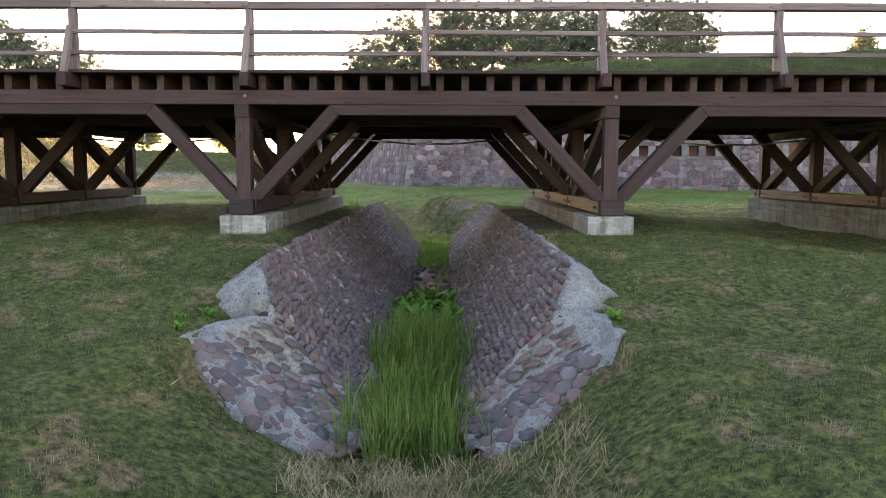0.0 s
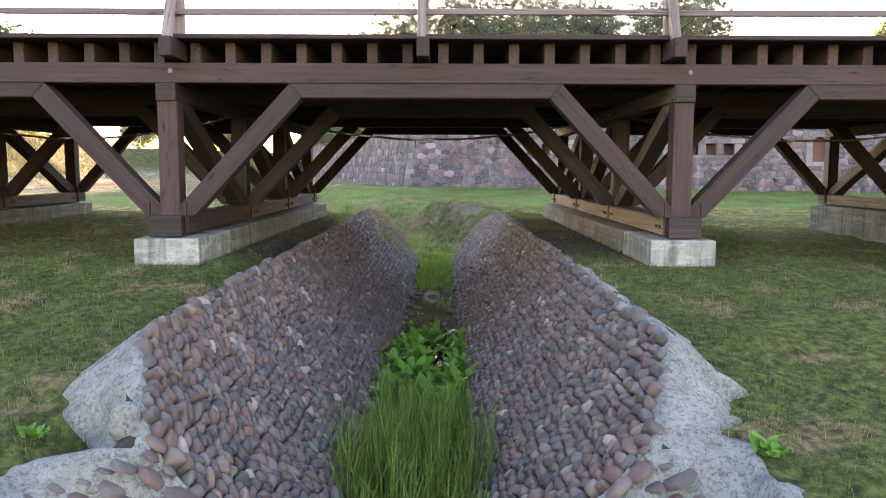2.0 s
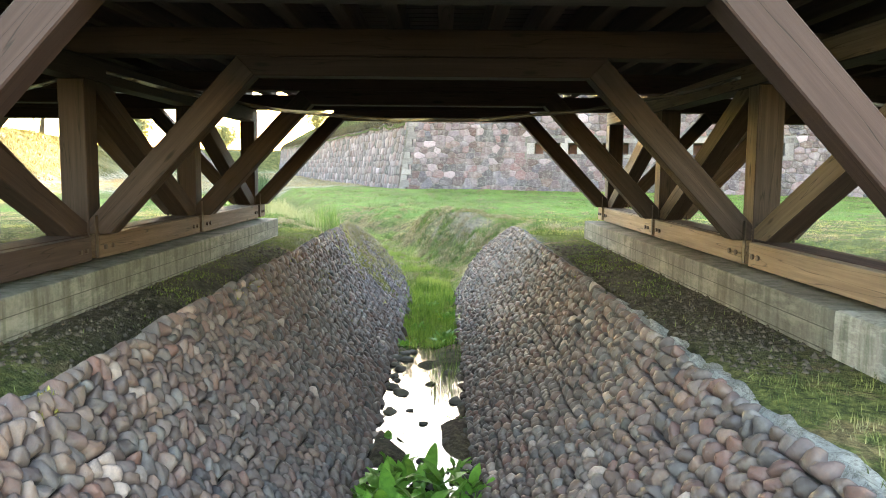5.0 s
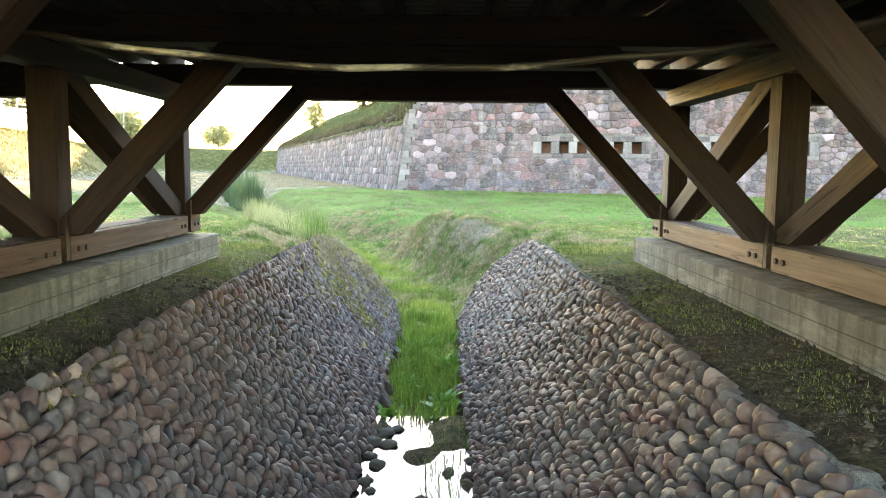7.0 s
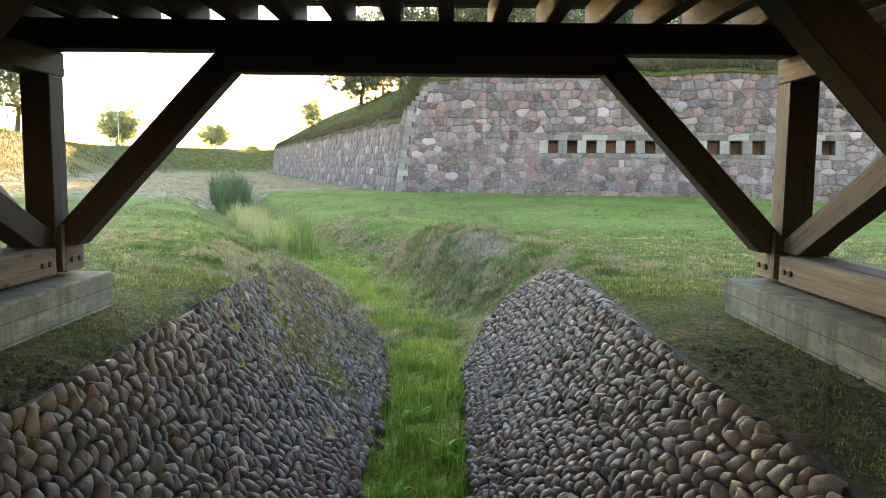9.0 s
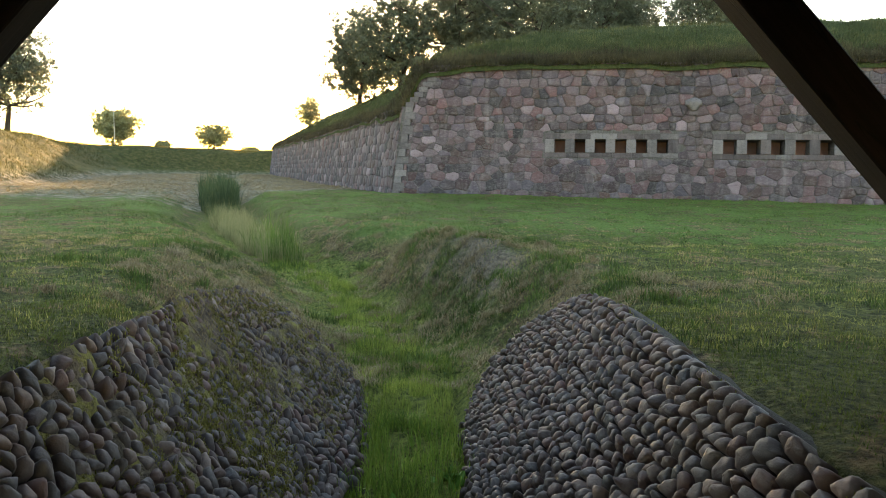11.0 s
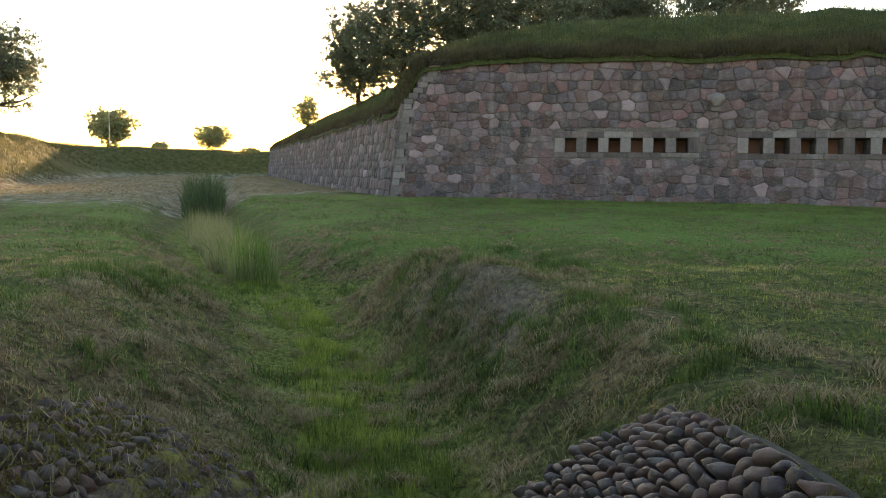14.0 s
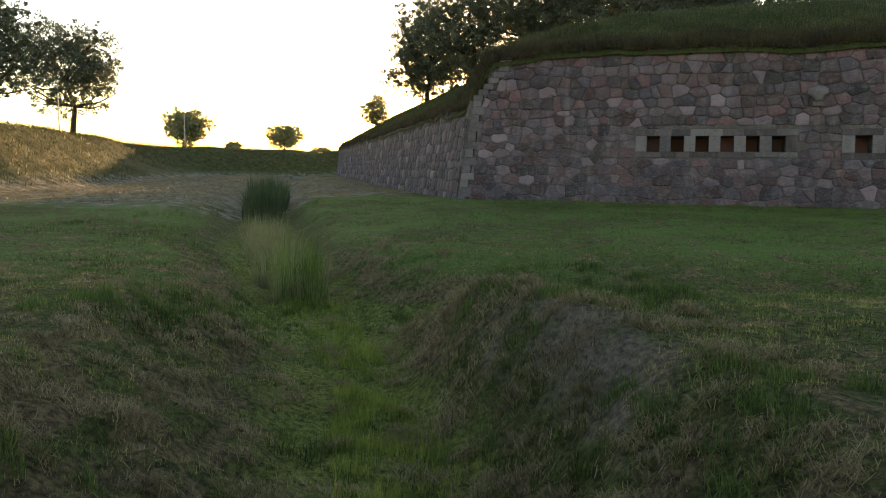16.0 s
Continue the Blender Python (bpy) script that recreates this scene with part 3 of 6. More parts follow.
def land(x, y):
    base = np.interp(y, [-60, -12, -6.5, -5, -4, -3, -2, -0.6, 8.7, 10.2, 13, 16, 19.5, 22.5, 26, 35, 48, 70, 110, 170], [-0.9, -0.75, -0.6, -0.5, -0.38, -0.16, -0.05, 0, 0, -0.05, -0.22, -0.33, -0.36, -0.62, -0.62, -0.62, -0.28, -0.3, 0.1, 0.5])
    base = base - 0.30 * smooth01((x - 4.0) / 3.0) * smooth01((y + 4) / 4) * smooth01((14 - y) / 4)
    # a shallow swale that joins the ditch from the side, with a low hump before it
    base = base - (0.34 + 0.22 * np.exp(-np.maximum(x, 0) / 3)) * np.exp(-((y - 23.2 - 0.04 * x) / 0.95) ** 2) * smooth01((x + 3.5) / 1.5)
    base = base + 0.27 * np.exp(-((0.47 * (x - 0.1) - 0.88 * (y - 18.5)) / 2.3) ** 2 - ((0.88 * (x - 0.1) + 0.47 * (y - 18.5)) / 1.05) ** 2) + 0.22 * np.exp(-((y - 26.6) / 1.2) ** 2 - ((x + 1.3) / 1.8) ** 2)
    z = base + 0.10 * vnoise(x * 0.35, y * 0.35, 1) + 0.05 * vnoise(x * 1.7, y * 1.7, 2) + 0.09 * vnoise(x * 3.6, y * 3.6, 3)
    flat = smooth01((np.abs(x + 0.05) - 1.5) / 0.4) * smooth01((3.6 - np.abs(x)) / 0.6) * smooth01((y + 1.5) / 0.8) * smooth01((11.9 - y) / 0.6)
    z = z * (1 - flat) + base * flat
    off = np.abs(x - ditch_centre(y))
    bottom = np.interp(y, [-30, -12, -8, -6.2, -5, 8, 12, 20, 24, 33, 60, 100], [-1.0, -1.0, -1.12, -1.35, -1.5, -1.5, -1.42, -1.42, -1.5, -1.45, -1.1, -0.4])
    width = np.interp(y, [-12, -6, -5, 10.4, 11.8, 14, 25, 40, 80], [3.0, 1.7, 1.35, 1.3, 1.8, 2.2, 2.1, 2.4, 2.5])
    width = width * np.where(x > ditch_centre(y), 1 - 0.42 * np.exp(-((y - 19.6) / 2.3) ** 2), 1.35)
    k = smooth01((off - 0.4) / width)
    z = np.where(k < 1, bottom + (z - bottom) * k + 0.09 * vnoise(x * 2.1, y * 2.1, 9) * (1 - k) + 0.10 * vnoise(x * 1.5, y * 2.6, 10) * 4 * k * (1 - k) * smooth01((y - 11) / 2), z)
    z = z + np.where(k < 1, (0.13 * vnoise(x * 2.7, y * 3.3, 23) + 0.07 * vnoise(x * 5.5, y * 6.0, 24)) * smooth01((1 - k) / 0.2) * smooth01((y - 11.8) / 1.0) * smooth01((36 - y) / 6), 0)
    # small terraces along the mown banks, as grazing and raking leave them
    z = z + 0.030 * np.sin(2 * np.pi * (z + 0.30 * vnoise(x * 0.9, y * 0.9, 21) + 0.08 * vnoise(x * 3, y * 3, 22)) / 0.19) * 4 * k * (1 - k) * smooth01((y - 12) / 1.5) * smooth01((34 - y) / 6)
    lined = (y > -4.5) & (y < Y_FAR + END_RUN * (1 - np.clip((np.abs(x) - 0.42) / 1.18, 0, 1))) & (x > CREST_L - 0.02) & (x < CREST_R + 0.02)
    z = np.where(lined & (np.abs(x) > 0.38), np.minimum(z, lining_z(x) - 0.10), z)
    silt = smooth01((y - 0.5) / 0.8) * smooth01((7.6 - y) / 0.8) * (np.abs(x) <= 0.42)
    z = z + silt * (0.045 + 0.09 * smooth01((y - 5.4) / 1.6) + 0.13 * vnoise(x * 3.7, y * 2.3, 12) + 0.10 * (np.abs(x) / 0.4) ** 3 * (0.6 + vnoise(y * 2.0, y * 0.0, 13)))
    apron = np.where(x > 0, np.interp(x, [0.42, 1.62], [-1.42, -0.62]), np.interp(-x, [0.45, 1.95], [-1.42, -0.56])) - 0.1 - 0.4 * np.clip(-5.1 - y, 0, 1)
    z = np.where((y > -5.7) & (y <= -4.4) & (x < 1.72) & (x > -1.9), np.minimum(z, apron), z)
    return z + berm_height(x, y)


def on_land(x, y):
    return float(land(np.array(float(x)), np.array(float(y))))


def ground_sheet():
    xs = np.concatenate([[-3000, -1200, -600, -300, -180], np.arange(-120, -40, 4), np.arange(-40, -10, 1.2), np.arange(-10, -4, 0.3), np.arange(-4, 4, 0.1),
                         np.arange(4, 10, 0.3), np.arange(10, 40, 1.2), np.arange(40, 121, 6), [180, 300, 600, 1200, 3000]])
    ys = np.concatenate([[-3000, -800, -300, -120, -60, -30, -20, -15], np.arange(-12, 18, 0.12), np.arange(18, 30, 0.2), np.arange(30, 60, 0.6), np.arange(60, 200, 2.5), [210, 240, 300, 500, 1000, 3000]])
    X, Y = np.meshgrid(xs, ys)
    Z = land(X, Y)
    n, k = len(xs), len(ys)
    i = np.arange(n * k).reshape(k, n)
    faces = np.stack([i[:-1, :-1], i[:-1, 1:], i[1:, 1:], i[1:, :-1]], -1).reshape(-1, 4)
    ob = fast_mesh("ground", np.stack([X, Y, Z], -1).reshape(-1, 3), faces, M_GROUND, smooth=True)
    return tagged(ob, "uneven mown meadow with a grassy ditch and high earth banks", "ground", kind="structure")


ground = ground_sheet()


# ---------------- the bridge ----------------
BENTS = [-13.2, -7.9, -2.785, 2.77, 8.62, 14.4]
ROWS = [0.11, 2.97, 5.67, 8.46]
Z_PLINTH, Z_SILL, Z_CAP, Z_GIRDER, Z_JOIST, Z_DECK = 0.27, 0.50, 1.74, 1.925, 2.138, 2.375


def plinth(x0, x1):
    t = thing("concrete_foundation", "long board-marked concrete foundation strip, stained, with a pale end", "foundation", "bridge foundations")
    part("strip", box_bm(x0, x1, 0.981, 8.68, -0.7, Z_PLINTH, 0.02), M_CONCRETE, t)
    part("end_block", box_bm(x0 - 0.004, x1 + 0.004, -0.27, 0.975, -0.7, Z_PLINTH + 0.004, 0.02), M_PALE, t, "pale, newer concrete end block")
    for z in (0.02, 0.145):
        part("board_mark", box_bm(x0 - 0.002, x1 + 0.002, 0.99, 8.682, z, z + 0.007), M_MARK, t)


for i, bx in enumerate(BENTS):
    plinth(bx - 0.30 if i != 3 else 2.385, bx + 0.38 if i == 2 else bx + 0.30)

bridge = thing("timber_bridge", "dark brown timber trestle bridge with braced posts and plain railing", "bridge")
X0, X1 = -16.5, 17.0
for r, y in enumerate(ROWS):
    timber("girder", (X0, y, (Z_GIRDER + Z_JOIST) / 2), (X1, y, (Z_GIRDER + Z_JOIST) / 2), 0.22, Z_JOIST - Z_GIRDER, M_TIMBER, bridge)
    for a, b in zip(BENTS, BENTS[1:]):
        za = (1.77 + Z_GIRDER) / 2
        xa, xb = a + 1.365, b - 1.365
        timber("straining_beam", (xa - 0.1, y, za), (xb + 0.1, y, za), 0.212, Z_GIRDER - 1.772, M_TIMBER, bridge, [((xa - 0.06, y, Z_GIRDER), (-0.72, 0, -0.69)), ((xb + 0.06, y, Z_GIRDER), (0.72, 0, -0.69))])
for i, bx in enumerate(BENTS):
    # inner members take the darker timber: shade beneath the deck, put into the colour
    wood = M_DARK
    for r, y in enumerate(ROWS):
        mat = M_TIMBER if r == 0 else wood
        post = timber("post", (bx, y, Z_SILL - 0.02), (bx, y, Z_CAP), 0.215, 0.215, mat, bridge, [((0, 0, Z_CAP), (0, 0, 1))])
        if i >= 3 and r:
            lit_flank(post)
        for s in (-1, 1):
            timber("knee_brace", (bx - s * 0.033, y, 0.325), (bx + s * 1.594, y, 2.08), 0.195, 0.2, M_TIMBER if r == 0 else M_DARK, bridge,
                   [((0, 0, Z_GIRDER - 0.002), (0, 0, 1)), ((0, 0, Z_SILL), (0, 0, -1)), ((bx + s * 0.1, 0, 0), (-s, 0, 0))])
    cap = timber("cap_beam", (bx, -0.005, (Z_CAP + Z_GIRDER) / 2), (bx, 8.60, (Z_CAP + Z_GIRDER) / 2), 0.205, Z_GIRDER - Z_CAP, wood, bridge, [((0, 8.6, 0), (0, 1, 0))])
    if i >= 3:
        lit_flank(cap)
    # added plate, no separate board: it paints the shade on the beam's end
    part("cap_end", box_bm(bx - 0.106, bx + 0.106, -0.03, -0.008, Z_CAP - 0.004, Z_GIRDER - 0.006, 0.006), M_TIMBER, bridge, "added plate that colours the cap beam's shaded end")
    sill = timber("sill", (bx, -0.14, (Z_PLINTH + 0.02 + Z_SILL) / 2), (bx, 8.63, (Z_PLINTH + 0.02 + Z_SILL) / 2), 0.20, Z_SILL - Z_PLINTH - 0.02, M_TIMBER, bridge)
    end = part("sill_end_block", box_bm(bx - 0.175, bx + 0.175, -0.17, 0.02, Z_PLINTH + 0.015, Z_SILL + 0.01, 0.012), M_DARK, sill, "dark tarred end block")
    for s in (-1, 1):
        for y0, y1 in ((0.03, 2.72), (2.86, 5.42), (5.56, 8.20), (8.34, 8.62)):
            xx = bx + s * 0.145
            board = timber("side_board", (xx, y0, (Z_PLINTH + 0.03 + Z_SILL) / 2), (xx, y1, (Z_PLINTH + 0.03 + Z_SILL) / 2), 0.085, Z_SILL - Z_PLINTH - 0.04, M_TAN if i >= 3 else M_BROWN if y0 > 2 else M_DARK, sill, (), "", 0.006)
        for yb in (0.12, 0.26, 2.52, 2.62, 2.96, 3.1, 5.2, 5.32, 5.68, 5.8, 8.0, 8.1, 8.42, 8.54):
            bm = bmesh.new()
            bmesh.ops.create_cone(bm, cap_ends=True, segments=8, radius1=0.024, radius2=0.019, depth=0.02)
            part("bolt", bm, M_IRON, sill, "", Matrix.Translation((bx + s * 0.195, yb, 0.39)) @ Euler((0, radians(90), 0)).to_matrix().to_4x4())
    # one long brace in each bay, from the head of a post to the foot of the next
    for y0, y1 in zip(ROWS, ROWS[1:]):
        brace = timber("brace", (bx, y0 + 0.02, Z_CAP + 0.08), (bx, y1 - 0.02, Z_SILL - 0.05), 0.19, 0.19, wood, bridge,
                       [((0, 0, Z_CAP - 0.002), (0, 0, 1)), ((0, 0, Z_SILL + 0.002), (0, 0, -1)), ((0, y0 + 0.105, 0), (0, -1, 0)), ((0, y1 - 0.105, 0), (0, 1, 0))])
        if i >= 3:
            lit_flank(brace)
    # iron straps at the feet of the posts
    for y in ROWS:
        for s in (-1, 1):
            bm = box_bm(bx + s * 0.196 - 0.004, bx + s * 0.196 + 0.004, y - 0.20, y - 0.15, Z_PLINTH + 0.05, Z_SILL + 0.16, 0.002)
            part("strap", bm, M_IRON, bridge)
    # bolt heads on the girder face
    bm = bmesh.new()
    bmesh.ops.create_cone(bm, cap_ends=True, segments=12, radius1=0.028, radius2=0.024, depth=0.016)
    part("bolt", bm, M_RAIL, bridge, "", Matrix.Translation((bx + 0.05, -0.006, 2.05)) @ Euler((radians(90), 0, 0)).to_matrix().to_4x4())

x = X0 + 0.188
POSTS = [-0.03 + 2.65 * k for k in range(-6, 7)]
while x < X1:
    timber("joist", (x, 0.13 + rnd(-0.015, 0.015), (Z_JOIST + Z_DECK) / 2), (x, 8.95, (Z_JOIST + Z_DECK) / 2), 0.115, Z_DECK - Z_JOIST - 0.004, M_JOIST, bridge)
    x += 0.3835
y = -0.10
while y < 9.0:
    timber("deck_plank", (X0, y + 0.09, Z_DECK + 0.025), (X1, y + 0.09, Z_DECK + 0.025), 0.175, 0.05, M_TIMBER, bridge)
    y += 0.187
for px in POSTS:
    if not X0 < px < X1:
        continue
    timber("outrigger", (px, -0.30, 2.27), (px, 1.2, 2.27), 0.13, 0.2, M_TIMBER, bridge)
    rp = timber("railing_post", (px, 0.16, Z_DECK - 0.1), (px, 0.16, 3.36), 0.11, 0.11, M_RAIL, bridge)
    timber("railing_strut", (px - 0.02, -0.235, 2.19), (px - 0.02, 0.10, 3.08), 0.09, 0.10, M_RAIL, bridge)
for z, h in ((3.40, 0.11), (3.0, 0.065), (2.685, 0.065)):
    for a, b in zip(POSTS, POSTS[1:]):
        if X0 < a and b < X1:
            timber("rail", (a, 0.16 - (0.075 if z < 3.3 else 0), z + rnd(-0.008, 0.008)), (b, 0.16 - (0.075 if z < 3.3 else 0), z + rnd(-0.008, 0.008)), 0.05 if z < 3.3 else 0.16, h, M_RAIL, bridge)

# conduit slung from bent to bent
def conduit():
    t = thing("slung_conduit", "sagging dirty white cable conduit slung beneath the bridge", "cable")
    for a, b in zip(BENTS[1:], BENTS[2:-1]):
        cu = bpy.data.curves.new("conduit", "CURVE")
        cu.dimensions, cu.bevel_depth, cu.bevel_resolution = "3D", 0.016, 3
        sp = cu.splines.new("POLY")
        n = 24
        sp.points.add(n)
        for k in range(n + 1):
            f = k / n
            sp.points[k].co = (a + (b - a) * f, 3.30 + 0.02 * math.sin(f * 17), 1.86 - 0.40 * 4 * f * (1 - f) + 0.006 * math.sin(f * 40), 1)
        tmp = bpy.data.objects.new("conduit", cu)
        me = bpy.data.meshes.new_from_object(tmp)
        bpy.data.objects.remove(tmp)
        me.materials.clear()
        link_mesh("conduit", me, M_CABLE, t)


conduit()


# ---------------- stone lining of the ditch ----------------
def dome_mesh(name, seed, mat, rings=((0.99, 0.30), (0.80, 0.82)), n=8):
    rg = random.Random(seed)
    bm = bmesh.new()
    wob = [rg.uniform(0.8, 1.15) for _ in range(n)]
    prev = None
    for r, z in ((1.02, -0.5),) + rings:
        ring = [bm.verts.new((r * wob[k] * math.cos(2 * math.pi * k / n), r * wob[k] * math.sin(2 * math.pi * k / n), z * rg.uniform(0.9, 1.1))) for k in range(n)]
        if prev:
            for k in range(n):
                bm.faces.new((prev[k], prev[(k + 1) % n], ring[(k + 1) % n], ring[k]))
        prev = ring
    top = bm.verts.new((rg.uniform(-0.1, 0.1), rg.uniform(-0.1, 0.1), 0.98))
    for k in range(n):
        bm.faces.new((prev[k], prev[(k + 1) % n], top))
    for f in bm.faces:
        f.smooth = True
    me = bpy.data.meshes.new(name)
    bm.to_mesh(me)
    bm.free()
    me.materials.append(mat)
    return me


DOMES = [dome_mesh("cobble", s, M_COBBLE) for s in range(8)]
PROFILE = {1: [(0.42, -1.42), (1.1, -0.66), (1.58, 0.0)], -1: [(0.45, -1.42), (1.12, -0.76), (1.68, 0.0)]}
APRON = {1: [(0.42, -1.42), (1.05, -1.0), (1.62, -0.62)], -1: [(0.45, -1.42), (1.15, -1.0), (1.95, -0.56)]}


def profile_at(side, v, u=0.0):
    """Offset from the axis and height at a share v of the way up the slope, from the toe; it lies flatter at the near end."""
    k = float(smooth01((-4.4 - u) / 0.35))
    pts = [(a[0] + (b[0] - a[0]) * k, a[1] + (b[1] - a[1]) * k) for a, b in zip(PROFILE[side], APRON[side])]
    lens = [math.dist(a, b) for a, b in zip(pts, pts[1:])]
    s = v * sum(lens)
    for (a, b), L in zip(zip(pts, pts[1:]), lens):
        if s <= L or b == pts[-1]:
            f = s / L
            return a[0] + (b[0] - a[0]) * f, a[1] + (b[1] - a[1]) * f
        s -= L


def crest_drop(y):
    """The share of the slope that is built, from the toe up: it steps down towards the near end."""
    return float(np.interp(y, [-4.75, -4.45, -3.75, -3.5], [1.0, 0.72, 0.97, 1.0]))


def lining_point(side, u, v):
    """u metres along the ditch; beyond the ends the slope wraps round outwards like a quarter of a cone. Returns place and normal."""
    o, z = profile_at(side, v, u)
    if u < Y_NEAR:
        c, _ = profile_at(side, 1.0, u)
        ang = (Y_NEAR - u) / 0.75
        r = c - o
        return Vector((side * (c - r * math.cos(ang)), Y_NEAR - r * math.sin(ang) * 0.6, z)), Vector((-side * math.cos(ang), -1.6 * math.sin(ang), 1.5)).normalized()
    if u > Y_FAR - 2.0:
        f = (u - Y_FAR + 2.0) / 2.0
        o += 0.10 * f * f * (1 - v) - (0.16 if side < 0 else 0.10) * f * f * v - 0.10 * f * f * math.sin(math.pi * v)
        z += (0.20 * math.sin(math.pi * v) - 0.215 * f) * f * f
        u += END_RUN * (1 - v) * f
    return Vector((side * o, u, z)), Vector((-side, 0, 0.9 if u > -4.5 else 1.6)).normalized()


def clip(poly, px, py, nx, ny):
    """Keeps the side of a convex outline where (p - point) . n <= 0."""
    out = []
    for (ax, ay), (bx, by) in zip(poly, poly[1:] + poly[:1]):
        da, db = (ax - px) * nx + (ay - py) * ny, (bx - px) * nx + (by - py) * ny
        if da <= 0:
            out.append((ax, ay))
        if (da < 0 < db) or (db < 0 < da):
            f = da / (da - db)
            out.append((ax + (bx - ax) * f, ay + (by - ay) * f))
    return out


def unstretch(w, v):
    """Turns metres along the slope into the lining's own measure, which is drawn out towards the far toe."""
    d = w - (Y_FAR - 2.0)
    return w if d <= 0 else Y_FAR - 2.0 + d / (1 + END_RUN * (1 - v) / 2.0)


def cobble_cells(length, rg, lean):
    """Outlines of close-fitted stones, w along the ditch and s up the slope, all leaning one way (lean: from w towards s)."""
    rows, sv = [], -0.05
    while sv < length + 0.06:
        step = rg.uniform(0.070, 0.092)
        w, row = -4.9 + rg.uniform(0, 0.1), []
        while w < Y_FAR + END_RUN * (1 - sv / length) + 0.15:
            wid = rg.choice((0.075, 0.09, 0.10, 0.115, 0.135))
            row.append((w + wid / 2, sv + step / 2 + rg.uniform(-0.022, 0.022), rg.uniform(-1, 1)))
            w += wid
        rows.append(row)
        sv += step
    ca, sa = math.cos(lean), math.sin(lean)
    k1, k2 = 1 / 1.34 ** 2, 1.16 ** 2
    m00, m01, m11 = k1 * ca * ca + k2 * sa * sa, (k1 - k2) * ca * sa, k1 * sa * sa + k2 * ca * ca
    out = []
    for j, row in enumerate(rows):
        starts = [0] * 5
        for x, y, bulk in row:
            poly = [(x - 0.2, y - 0.2), (x + 0.2, y - 0.2), (x + 0.2, y + 0.2), (x - 0.2, y + 0.2)]
            for k in range(5):
                if not 0 <= j + k - 2 < len(rows):
                    continue
                other = rows[j + k - 2]
                while starts[k] < len(other) and other[starts[k]][0] < x - 0.24:
                    starts[k] += 1
                i = starts[k]
                while i < len(other) and other[i][0] < x + 0.24 and poly:
                    q = other[i]
                    dx, dy = q[0] - x, q[1] - y
                    if dx or dy:
                        f = 0.5 + 0.06 * (bulk - q[2])
                        poly = clip(poly, x + dx * f, y + dy * f, m00 * dx + m01 * dy, m01 * dx + m11 * dy)
                    i += 1
            if len(poly) >= 3 and 0 < y < length + 0.02:
                out.append((x, y, poly))
    return out


def cobble_shape(poly, x, y, rg):
    """A worn, blunt-edged stone on its outline, standing a little askew."""
    pts = []
    for a, b in zip(poly, poly[1:] + poly[:1]):
        if math.dist(a, b) > 0.012:
            pts += [(a[0] * 0.84 + b[0] * 0.16, a[1] * 0.84 + b[1] * 0.16), (a[0] * 0.16 + b[0] * 0.84, a[1] * 0.16 + b[1] * 0.84)]
    pts = [(p[0] - x, p[1] - y) for p in pts]
    if len(pts) < 5:
        pts = [(p[0] - x, p[1] - y) for p in poly]
    h, tx, ty = rg.uniform(0.030, 0.054), rg.gauss(0.10, 0.24), rg.gauss(0.14, 0.24)
    n, vs = len(pts), []
    cx, cy = sum(p[0] for p in pts) / n, sum(p[1] for p in pts) / n
    for k, z in ((0.90, -0.045), (0.87, h * 0.30), (0.74, h * 0.80), (0.40, h)):
        for px, py in pts:
            jx, jy = cx + (px - cx) * k + rg.uniform(-0.002, 0.002), cy + (py - cy) * k + rg.uniform(-0.002, 0.002)
            vs.append((jx, jy, z + (tx * (jx - cx) + ty * (jy - cy) if z > 0 else 0.0) + rg.uniform(-0.004, 0.004)))
    vs.append((cx, cy, h * 1.04))
    fs = []
    for lay in range(3):
        for k in range(n):
            a, b = lay * n + k, lay * n + (k + 1) % n
            fs += [(a, b, b + n), (a, b + n, a + n)]
    fs += [(3 * n + k, 3 * n + (k + 1) % n, 4 * n) for k in range(n)]
    return vs, fs


